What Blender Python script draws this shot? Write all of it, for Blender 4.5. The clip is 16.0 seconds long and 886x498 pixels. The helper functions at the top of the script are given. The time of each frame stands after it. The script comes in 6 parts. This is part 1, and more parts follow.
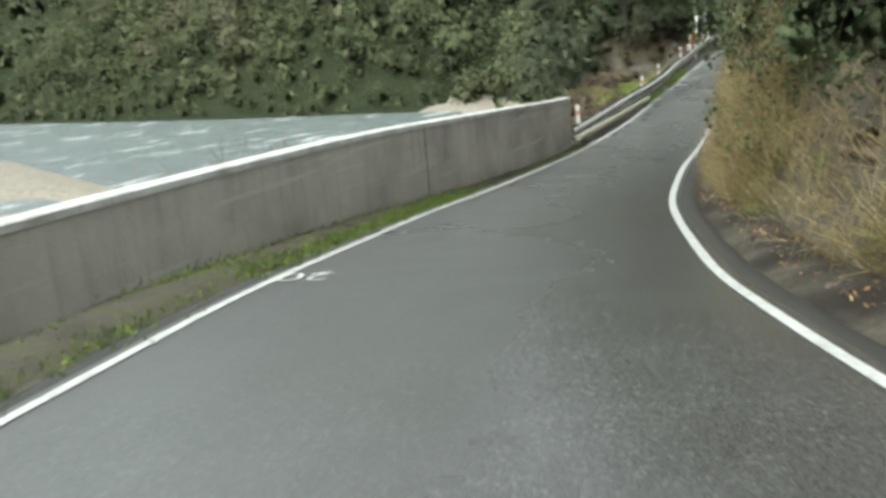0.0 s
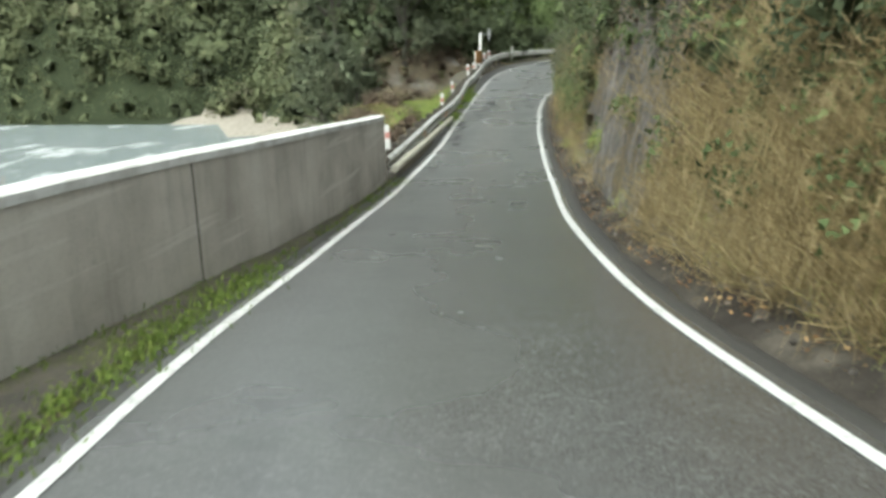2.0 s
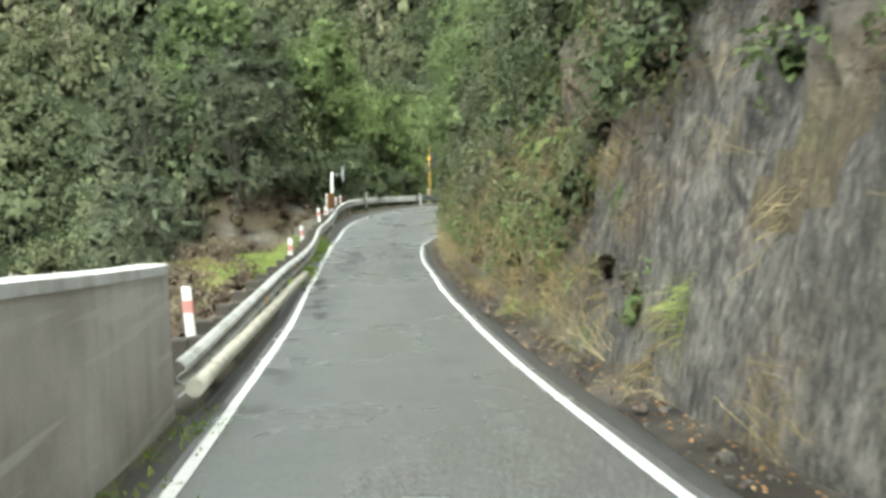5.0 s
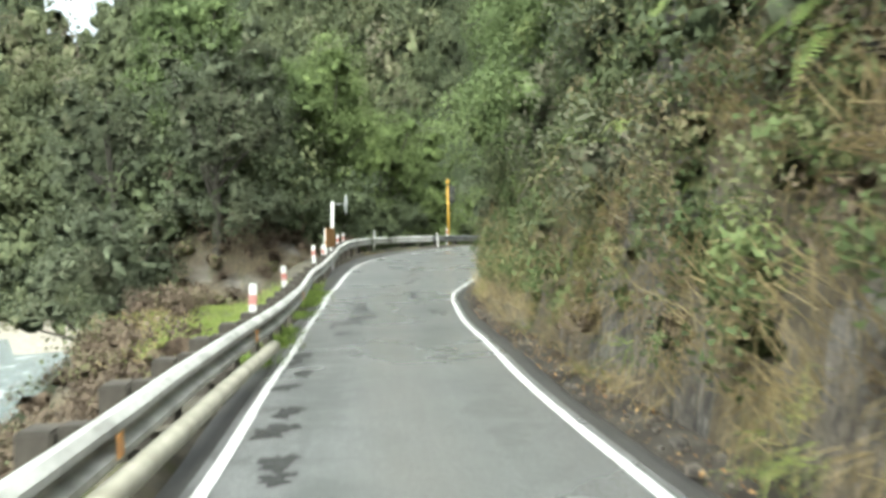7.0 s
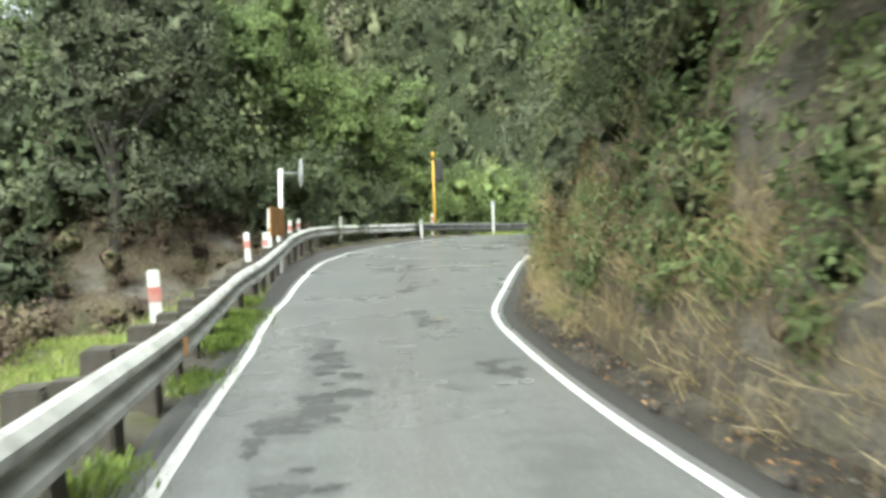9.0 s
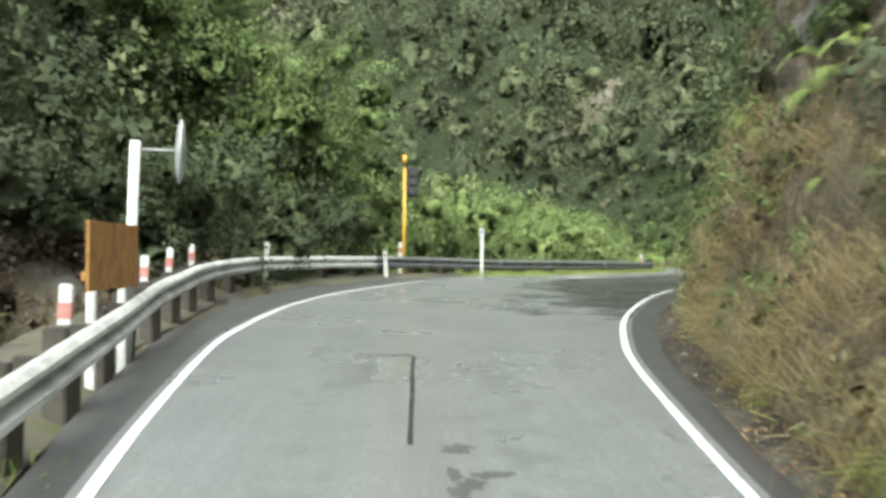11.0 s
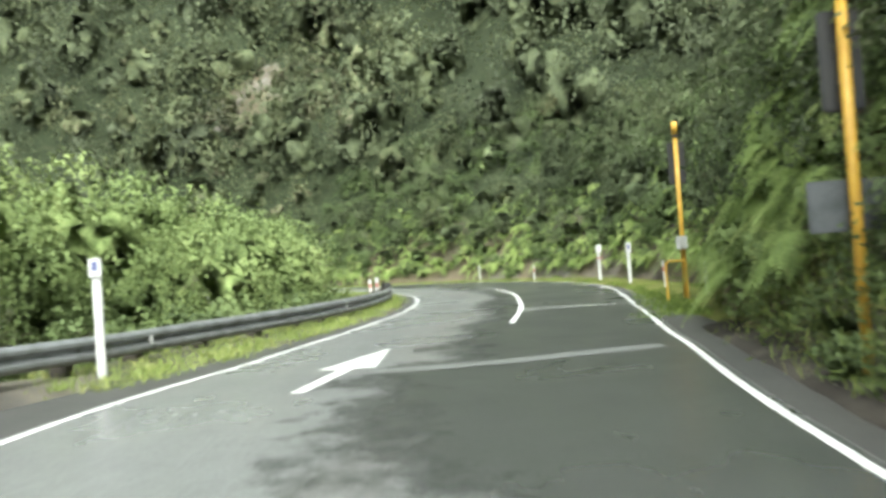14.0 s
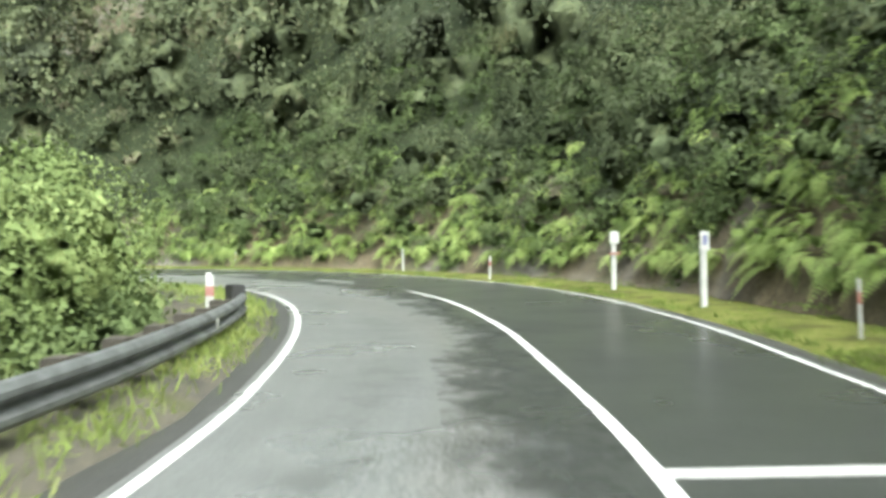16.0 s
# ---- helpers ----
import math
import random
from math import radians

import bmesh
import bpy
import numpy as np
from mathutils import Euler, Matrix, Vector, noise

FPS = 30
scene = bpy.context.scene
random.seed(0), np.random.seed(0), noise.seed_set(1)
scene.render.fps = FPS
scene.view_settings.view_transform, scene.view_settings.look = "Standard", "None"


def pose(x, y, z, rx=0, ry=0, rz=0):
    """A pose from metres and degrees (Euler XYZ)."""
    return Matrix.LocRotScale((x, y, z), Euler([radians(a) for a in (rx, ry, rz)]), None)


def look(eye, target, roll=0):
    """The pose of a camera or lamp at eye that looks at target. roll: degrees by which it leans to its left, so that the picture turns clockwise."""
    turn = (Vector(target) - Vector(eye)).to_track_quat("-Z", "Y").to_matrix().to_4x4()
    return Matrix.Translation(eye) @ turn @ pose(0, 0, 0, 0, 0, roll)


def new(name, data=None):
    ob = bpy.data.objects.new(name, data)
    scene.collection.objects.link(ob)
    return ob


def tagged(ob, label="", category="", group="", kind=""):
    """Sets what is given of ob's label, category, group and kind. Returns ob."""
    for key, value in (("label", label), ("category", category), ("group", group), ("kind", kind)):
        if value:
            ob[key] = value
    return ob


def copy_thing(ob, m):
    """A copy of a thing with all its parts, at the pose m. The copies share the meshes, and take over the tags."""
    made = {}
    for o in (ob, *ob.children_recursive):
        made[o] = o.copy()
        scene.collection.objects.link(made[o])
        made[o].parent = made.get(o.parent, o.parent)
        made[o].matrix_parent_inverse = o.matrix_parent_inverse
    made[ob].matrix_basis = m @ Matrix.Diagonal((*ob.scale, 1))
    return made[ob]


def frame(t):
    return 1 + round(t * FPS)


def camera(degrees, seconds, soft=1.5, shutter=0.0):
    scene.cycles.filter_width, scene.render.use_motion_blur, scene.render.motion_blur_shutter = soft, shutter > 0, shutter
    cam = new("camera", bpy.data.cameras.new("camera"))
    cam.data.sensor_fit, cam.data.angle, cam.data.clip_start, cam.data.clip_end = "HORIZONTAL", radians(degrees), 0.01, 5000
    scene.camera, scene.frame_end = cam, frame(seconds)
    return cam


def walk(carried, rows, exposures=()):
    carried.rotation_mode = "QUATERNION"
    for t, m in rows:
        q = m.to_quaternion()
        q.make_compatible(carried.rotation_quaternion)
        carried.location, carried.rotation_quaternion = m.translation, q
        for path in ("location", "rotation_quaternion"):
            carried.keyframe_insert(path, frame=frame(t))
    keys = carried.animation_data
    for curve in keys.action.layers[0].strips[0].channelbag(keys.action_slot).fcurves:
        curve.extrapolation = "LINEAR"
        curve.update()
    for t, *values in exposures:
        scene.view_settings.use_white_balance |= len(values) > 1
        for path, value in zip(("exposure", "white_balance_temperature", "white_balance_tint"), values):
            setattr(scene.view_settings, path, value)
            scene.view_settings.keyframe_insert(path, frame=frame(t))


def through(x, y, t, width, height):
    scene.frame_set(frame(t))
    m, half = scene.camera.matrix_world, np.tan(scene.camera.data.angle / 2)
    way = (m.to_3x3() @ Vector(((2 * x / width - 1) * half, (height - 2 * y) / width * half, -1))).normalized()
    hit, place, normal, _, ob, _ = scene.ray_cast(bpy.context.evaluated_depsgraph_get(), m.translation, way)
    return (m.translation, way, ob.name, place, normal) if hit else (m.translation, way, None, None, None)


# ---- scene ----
cam = camera(56.4, 16.0, soft=3.3, shutter=0.4)
PATH = [
    (0, (6.91, -6.935, 2.559), (5.913, -5.276, 2.053), -5.14),
    (0.5, (6.032, -5.842, 2.46), (5.172, -4.121, 1.913), -4.28),
    (1, (5.312, -4.961, 2.423), (4.602, -3.167, 1.895), -3.45),
    (1.5, (4.634, -3.732, 2.292), (4.075, -1.884, 1.77), -3.11),
    (2, (4.022, -2.448, 2.171), (3.558, -0.568, 1.669), -1.66),
    (2.5, (3.677, -1.298, 2.006), (3.306, 0.611, 1.538), -3.89),
    (3, (3.204, 0.071, 1.892), (2.962, 2.016, 1.493), -4.32),
    (3.5, (2.782, 1.586, 1.76), (2.649, 3.565, 1.502), -2.05),
    (4, (2.431, 3.052, 1.621), (2.394, 5.046, 1.469), -2.52),
    (4.2, (2.255, 3.707, 1.529), (2.18, 5.702, 1.416), -1.58),
    (6.3, (1.098, 10.457, 0.95), (0.991, 12.445, 0.759), -2.24),
    (6.5, (0.949, 11.415, 0.9), (0.822, 13.404, 0.73), -2.66),
    (7, (0.63, 13.346, 0.833), (0.535, 15.343, 0.811), -1.44),
    (7.5, (0.228, 15.558, 0.734), (0.182, 17.557, 0.755), -1.51),
    (8, (-0.098, 17.847, 0.692), (-0.119, 19.847, 0.71), -1.25),
    (8.5, (-0.438, 20.065, 0.662), (-0.462, 22.064, 0.603), -2.08),
    (9, (-0.791, 22.453, 0.625), (-0.791, 24.452, 0.588), -1.96),
    (9.2, (-0.929, 23.358, 0.638), (-0.921, 25.357, 0.605), -0.98),
    (11.3, (-1.955, 33.475, 1.044), (-1.764, 35.466, 1.069), -0.08),
    (11.5, (-1.663, 34.078, 1.053), (-1.464, 36.068, 1.08), -1.12),
    (12, (-1.705, 36.509, 1.147), (-1.299, 38.465, 1.248), -2.83),
    (12.5, (-1.505, 38.985, 1.186), (-0.911, 40.888, 1.345), -6.15),
    (13, (-1.145, 41.661, 1.294), (-0.399, 43.513, 1.4), -5.56),
    (13.5, (-0.591, 44.184, 1.472), (0.274, 45.986, 1.529), -6.10),
    (14, (0.28, 47.096, 1.623), (1.244, 48.849, 1.652), -3.99),
    (14.5, (1.436, 49.923, 1.696), (2.499, 51.617, 1.709), -3.62),
    (15, (2.938, 52.821, 1.762), (4.084, 54.46, 1.728), -3.31),
    (15.5, (4.53, 55.5, 1.797), (5.714, 57.111, 1.757), -1.97),
    (16, (6.357, 58.377, 1.795), (7.512, 60.009, 1.76), -0.57),
]
walk(cam, [(t, look(eye, target, roll)) for t, eye, target, roll in PATH], [(t, stops, 6300, -2) for t, stops in ((0, 1.02), (3.5, 1.56), (9, 1.86), (11.4, 1.74), (12.5, 1.94), (16, 1.98))])

# ---- world and sun ----
SUN_EL, SUN_AZ = 56.0, 193.0
world = bpy.data.worlds.new("overcast_sky")
scene.world = world
world.use_nodes = True
wn = world.node_tree
sky = wn.nodes.new("ShaderNodeTexSky")
sky.sky_type, sky.sun_disc = "NISHITA", False
sky.sun_elevation, sky.sun_rotation = radians(SUN_EL), radians(SUN_AZ)
sky.air_density, sky.dust_density, sky.ozone_density = 1.0, 6.0, 1.0
wbg = wn.nodes["Background"]
wbg.inputs["Strength"].default_value = 0.15
cloud = wn.nodes.new("ShaderNodeHueSaturation")  # cloud takes most of the blue out of the sky
cloud.inputs["Saturation"].default_value = 0.22
wn.links.new(sky.outputs["Color"], cloud.inputs["Color"])
wn.links.new(cloud.outputs["Color"], wbg.inputs["Color"])
sun = new("sun", bpy.data.lights.new("sun", "SUN"))
sun.data.energy, sun.data.angle, sun.data.color = 0.8, radians(50), (1.0, 0.98, 0.95)
sun.matrix_world = look((-14, -60, 90), (0, 0, 0))

# ---- small tools ----


class Nodes:
    """Short-hand for node materials."""

    def __init__(self, name):
        self.mat = bpy.data.materials.new(name)
        self.mat.use_nodes = True
        self.t = self.mat.node_tree
        self.b = self.t.nodes["Principled BSDF"]
        self.out = self.t.nodes["Material Output"]

    def n(self, kind, **values):
        node = self.t.nodes.new("ShaderNode" + kind)
        for key, value in values.items():
            if isinstance(key, str) and key in node.inputs:
                node.inputs[key].default_value = value
        return node

    def link(self, a, b):
        self.t.links.new(a, b)

    def coords(self, kind="Object", scale=(1, 1, 1)):
        c, m = self.n("TexCoord"), self.n("Mapping")
        m.inputs["Scale"].default_value = scale
        self.link(c.outputs[kind], m.inputs["Vector"])
        return m.outputs["Vector"]

    def noise(self, vec, scale, detail=4.0, rough=0.55):
        node = self.n("TexNoise")
        node.inputs["Scale"].default_value = scale
        node.inputs["Detail"].default_value = detail
        node.inputs["Roughness"].default_value = rough
        self.link(vec, node.inputs["Vector"])
        return node.outputs["Fac"]

    def ramp(self, fac, stops):
        node = self.n("ValToRGB")
        e = node.color_ramp.elements
        while len(e) < len(stops):
            e.new(0.5)
        for el, (pos, col) in zip(e, stops):
            el.position = pos
            el.color = (*col, 1) if not isinstance(col, (int, float)) else (col, col, col, 1)
        self.link(fac, node.inputs["Fac"])
        return node.outputs["Color"]

    def mix(self, fac, a, b, blend="MIX"):
        node = self.t.nodes.new("ShaderNodeMix")
        node.data_type, node.blend_type = "RGBA", blend
        for sock, val in ((node.inputs[0], fac), (node.inputs[6], a), (node.inputs[7], b)):
            if isinstance(val, (int, float)):
                sock.default_value = val
            elif isinstance(val, tuple):
                sock.default_value = (*val, 1)
            else:
                self.link(val, sock)
        return node.outputs[2]

    def math(self, op, a, b=0.5):
        node = self.t.nodes.new("ShaderNodeMath")
        node.operation = op
        for sock, val in ((node.inputs[0], a), (node.inputs[1], b)):
            if isinstance(val, (int, float)):
                sock.default_value = val
            else:
                self.link(val, sock)
        return node.outputs[0]

    def bump(self, height, strength=0.3, dist=0.02):
        node = self.n("Bump")
        node.inputs["Strength"].default_value, node.inputs["Distance"].default_value = strength, dist
        self.link(height, node.inputs["Height"])
        self.link(node.outputs["Normal"], self.b.inputs["Normal"])

    def done(self, color=None, rough=0.6, metal=0.0):
        if color is not None:
            if isinstance(color, tuple):
                self.b.inputs["Base Color"].default_value = (*color, 1)
            else:
                self.link(color, self.b.inputs["Base Color"])
        if isinstance(rough, (int, float)):
            self.b.inputs["Roughness"].default_value = rough
        else:
            self.link(rough, self.b.inputs["Roughness"])
        self.b.inputs["Metallic"].default_value = metal
        return self.mat


def painted(name, base, dark, scale=6.0, rough=0.5, metal=0.0, worn=0.62):
    """Paint or metal with grime at two scales."""
    m = Nodes(name)
    v = m.coords()
    big, small = m.noise(v, scale, 5), m.noise(v, scale * 9, 3)
    col = m.mix(m.ramp(big, [(0.42, 0.0), (worn + 0.12, 1.0)]), base, dark)
    col = m.mix(m.ramp(small, [(0.5, 0.0), (0.8, 0.5)]), col, dark)
    m.bump(small, 0.15, 0.004)
    return m.done(col, m.ramp(big, [(0.3, rough), (0.8, min(rough + 0.25, 1.0))]), metal)


CORES = {}


def leafy(name, stops, rough=0.6, through=0.3, variation=0.2, grain=0.0):
    """Foliage whose hue goes by the plant's own tint and by the single leaf; with grain, the close mass of leaves inside a crown."""
    m = Nodes(name + ("_mass" if grain else ""))
    a = m.n("Attribute")
    a.attribute_name = "tint"
    g = m.n("NewGeometry")
    if grain:
        v = m.coords()
        fine, mid = m.noise(v, grain, 5, 0.65), m.noise(v, grain * 0.3, 3, 0.5)
        shift = m.math("MULTIPLY", m.math("SUBTRACT", m.math("ADD", fine, m.math("MULTIPLY", mid, 0.6)), 0.8), 1.6)
        m.bump(fine, 0.9, 0.6 / grain)
    else:
        shift = m.math("MULTIPLY", m.math("SUBTRACT", g.outputs["Random Per Island"], 0.5), variation)
    col = m.ramp(m.math("ADD", a.outputs["Fac"], shift), stops)
    m.done(col, rough)
    m.b.inputs["Specular IOR Level"].default_value = 0.02 if grain else 0.12
    tr = m.n("BsdfTranslucent")
    m.link(col, tr.inputs["Color"])
    mixer = m.n("MixShader")
    mixer.inputs["Fac"].default_value = 0.0 if grain else through
    m.link(m.b.outputs["BSDF"], mixer.inputs[1])
    m.link(tr.outputs["BSDF"], mixer.inputs[2])
    m.link(mixer.outputs["Shader"], m.out.inputs["Surface"])
    return m.mat


def leafy_pair(name, stops, grain):
    """Leaves, and the mass inside the crown in the same hues."""
    mat = leafy(name, stops)
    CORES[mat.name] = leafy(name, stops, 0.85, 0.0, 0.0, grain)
    return mat


# ---- materials ----
def make_asphalt(name, light, dark, wet, stained=0.0, soft_edge=False):
    m = Nodes(name)
    v = m.coords()
    uv = m.coords("UV")
    grain = m.noise(v, 160, 2)
    mid = m.noise(v, 2.2, 6, 0.6)
    big = m.noise(v, 0.35, 4)
    col = m.mix(m.ramp(mid, [(0.3, 0.0), (0.7, 1.0)]), dark, light)
    col = m.mix(m.ramp(big, [(0.35, 0.0), (0.7, 0.35)]), col, tuple(c * 0.75 for c in dark))
    rough = m.mix(m.ramp(big, [(0.3, 0.0), (0.75, 1.0)]), (wet,) * 3, (wet + 0.12,) * 3)
    lane = m.n("SeparateXYZ")
    m.link(uv, lane.inputs[0])
    if stained:
        crown = m.ramp(m.math("ABSOLUTE", lane.outputs["X"]), [(0.15, 0.45), (0.5, 0.0)])
        col = m.mix(m.math("MULTIPLY", crown, m.ramp(mid, [(0.3, 0.5), (0.7, 1.0)])), col, (0.115, 0.1, 0.088))
        streak = m.noise(m.coords("UV", (5.0, 0.25, 1)), 1.5, 5, 0.65)
        col = m.mix(m.ramp(streak, [(0.45, 0.0), (0.75, 0.45)]), col, tuple(c * 1.35 for c in light))
        # ragged tar stains in the wheel tracks, most of them half way along; dark broken edge by the left line
        along = m.math("DIVIDE", lane.outputs["Y"], 100.0)
        much = m.ramp(along, [(0.1, 0.3), (0.2, 0.55), (0.31, 0.6), (0.34, 1.0), (0.45, 1.0), (0.5, 0.6), (0.66, 0.7), (0.8, 0.75)])
        track = m.math("ABSOLUTE", m.math("SUBTRACT", m.math("ABSOLUTE", lane.outputs["X"]), 0.72))
        band = m.ramp(track, [(0.1, 1.0), (0.5, 0.0)])
        # a dark reflection put into the colour of the right side, early on
        dim_side = m.math("MULTIPLY", m.ramp(m.math("ADD", m.math("MULTIPLY", lane.outputs["X"], -0.5), 0.3), [(0.12, 0.0), (0.95, 1.0)]), m.ramp(along, [(0.16, 1.0), (0.28, 0.25), (0.5, 0.0)]))
        # darker, mottled tone over the first stretch, fading out further along
        start_dark = m.math("MULTIPLY", m.ramp(along, [(0.2, 0.9), (0.34, 0.0)]), m.ramp(mid, [(0.25, 0.5), (0.75, 1.0)]))
        col = m.mix(start_dark, col, (0.055, 0.055, 0.052))
        col = m.mix(m.math("MULTIPLY", dim_side, m.ramp(mid, [(0.25, 0.6), (0.6, 1.0)])), col, (0.03, 0.027, 0.023))
        ragged = m.noise(m.coords("UV", (1.3, 1.5, 1)), 2.0, 5, 0.55)
        where = m.noise(m.coords("UV", (1.0, 0.5, 1)), 0.8, 2, 0.5)
        level = m.math("ADD", m.math("MULTIPLY", ragged, 0.62), m.math("MULTIPLY", where, 0.38))
        level = m.math("MULTIPLY", level, m.math("ADD", m.math("MULTIPLY", m.math("MULTIPLY", band, much), 0.24), 0.86))
        stain = m.ramp(level, [(0.51, 0.0), (0.6, 1.0)])
        side = m.ramp(m.math("MULTIPLY", lane.outputs["X"], 0.5), [(0.36, 0.0), (0.52, 1.0)])
        there = m.ramp(along, [(0.24, 0.0), (0.27, 1.0), (0.38, 1.0), (0.42, 0.0)])
        patch = m.ramp(m.noise(m.coords("UV", (1.1, 0.8, 1)), 1.5, 6, 0.6), [(0.52, 0.0), (0.58, 1.0)])
        patch = m.math("MULTIPLY", patch, m.math("MULTIPLY", side, there))
        stain = m.math("MAXIMUM", m.math("MULTIPLY", stain, stained), m.math("MULTIPLY", patch, 0.9))
        rough = m.mix(m.math("MULTIPLY", dim_side, 0.6), rough, (0.17, 0.17, 0.17))
        col = m.mix(stain, col, tuple(c * 0.32 for c in dark))
        rough = m.mix(m.math("MULTIPLY", stain, 0.5), rough, (wet + 0.1,) * 3)
    speck = m.noise(v, 30, 5, 0.72)
    col = m.mix(m.ramp(speck, [(0.42, 0.6), (0.52, 0.0)]), col, tuple(c * 0.55 for c in dark))
    col = m.mix(m.ramp(speck, [(0.54, 0.0), (0.68, 0.4)]), col, tuple(c * 1.5 for c in light))
    col = m.mix(m.ramp(grain, [(0.45, 0.0), (0.75, 0.45)]), col, tuple(min(c * 1.7, 1) for c in light))
    m.bump(m.mix(0.6, grain, mid), 0.22, 0.005)
    m.b.inputs["Specular IOR Level"].default_value = 0.7
    mat = m.done(col, rough)
    if soft_edge:  # the seal thins out raggedly over the first half metre
        rag = m.math("MULTIPLY", m.math("SUBTRACT", m.noise(m.coords("Object", (1, 1, 1)), 1.0, 8, 0.72), 0.5), 3.2)
        cover = m.ramp(m.math("ADD", lane.outputs["X"], rag), [(0.15, 0.0), (1.0, 1.0)])
        clear, mixer = m.n("BsdfTransparent"), m.n("MixShader")
        m.link(cover, mixer.inputs["Fac"])
        m.link(clear.outputs["BSDF"], mixer.inputs[1])
        m.link(m.b.outputs["BSDF"], mixer.inputs[2])
        m.link(mixer.outputs["Shader"], m.out.inputs["Surface"])
    return mat


ASPHALT = make_asphalt("wet_asphalt", (0.165, 0.167, 0.167), (0.11, 0.112, 0.112), 0.24, 0.5)
SHOULDER = make_asphalt("dark_shoulder_asphalt", (0.055, 0.053, 0.05), (0.03, 0.029, 0.027), 0.5)
RESEAL = make_asphalt("dark_resealed_asphalt", (0.054, 0.056, 0.054), (0.034, 0.036, 0.034), 0.24, 0.0, True)


def make_line_paint():
    m = Nodes("road_paint_white")
    v = m.coords()
    wear = m.noise(v, 9, 6, 0.7)
    fine = m.noise(v, 90, 2)
    col = m.mix(m.ramp(m.mix(0.3, wear, fine), [(0.5, 0.0), (0.64, 0.8)]), (0.52, 0.52, 0.505), (0.2, 0.2, 0.19))
    return m.done(col, 0.45)


LINE = make_line_paint()
TAR = painted("dark_tar", (0.02, 0.02, 0.02), (0.035, 0.034, 0.032), 6.0, 0.35)
WET_TAR = painted("wet_black_tar", (0.03, 0.03, 0.03), (0.05, 0.049, 0.047), 9.0, 0.3)
WORN_TAR = painted("worn_tar", (0.06, 0.06, 0.06), (0.09, 0.09, 0.088), 9.0, 0.3)


def make_concrete():
    m = Nodes("weathered_concrete")
    v = m.coords()
    big = m.noise(v, 0.9, 6, 0.6)
    streak = m.noise(m.coords("Object", (3.0, 3.0, 0.35)), 2.0, 5, 0.6)
    fine = m.noise(v, 40, 3)
    line = m.noise(m.coords("Object", (0.25, 0.25, 5.0)), 1.6, 4, 0.55)
    col = m.ramp(big, [(0.3, (0.34, 0.31, 0.27)), (0.52, (0.49, 0.455, 0.405)), (0.75, (0.6, 0.57, 0.515))])
    col = m.mix(m.ramp(streak, [(0.5, 0.0), (0.72, 0.35)]), col, (0.2, 0.18, 0.15))
    col = m.mix(m.ramp(line, [(0.58, 0.0), (0.66, 0.55)]), col, (0.62, 0.59, 0.54))
    col = m.mix(m.ramp(fine, [(0.5, 0.0), (0.8, 0.3)]), col, (0.16, 0.15, 0.13))
    m.bump(m.mix(0.5, fine, big), 0.4, 0.01)
    return m.done(col, 0.8)


CONCRETE = make_concrete()
WALL_WHITE = painted("weathered_white_coping_paint", (0.66, 0.66, 0.64), (0.36, 0.35, 0.32), 3.0, 0.6)
POST_WHITE = painted("white_plastic_post", (0.52, 0.52, 0.5), (0.36, 0.35, 0.33), 5.0, 0.45)
POST_RED = painted("faded_red_reflector", (0.32, 0.11, 0.09), (0.36, 0.24, 0.21), 8.0, 0.4)
GALV = painted("galvanised_steel", (0.27, 0.28, 0.28), (0.14, 0.14, 0.135), 3.0, 0.4, 0.75)
RAIL_PALE = painted("weathered_pale_rail_paint", (0.5, 0.5, 0.475), (0.2, 0.195, 0.175), 2.5, 0.45, 0.0, 0.66)
TIMBER = painted("old_dark_timber", (0.06, 0.051, 0.04), (0.03, 0.026, 0.02), 4.0, 0.8)
PALE_TIMBER = painted("pale_painted_pole_timber", (0.46, 0.44, 0.36), (0.3, 0.28, 0.22), 4.0, 0.6)
BROWN_WOOD = painted("brown_stained_board", (0.30, 0.145, 0.035), (0.16, 0.075, 0.02), 5.0, 0.6)
YELLOW = painted("yellow_pole_paint", (0.52, 0.31, 0.035), (0.36, 0.19, 0.025), 4.0, 0.4)
BLACK = painted("matt_black_housing", (0.022, 0.022, 0.022), (0.035, 0.033, 0.03), 6.0, 0.55)
SIGN_GREY = painted("grey_sign_back", (0.1, 0.105, 0.11), (0.06, 0.065, 0.065), 4.0, 0.4, 0.4)
PLATE_BLUE = painted("blue_grey_plate_print", (0.1, 0.11, 0.24), (0.16, 0.17, 0.26), 8.0, 0.5)
ORANGE = painted("orange_reflector", (0.62, 0.3, 0.08), (0.4, 0.2, 0.08), 8.0, 0.4)
MIRROR = painted("convex_mirror_back", (0.45, 0.46, 0.46), (0.2, 0.2, 0.2), 5.0, 0.35, 0.3)


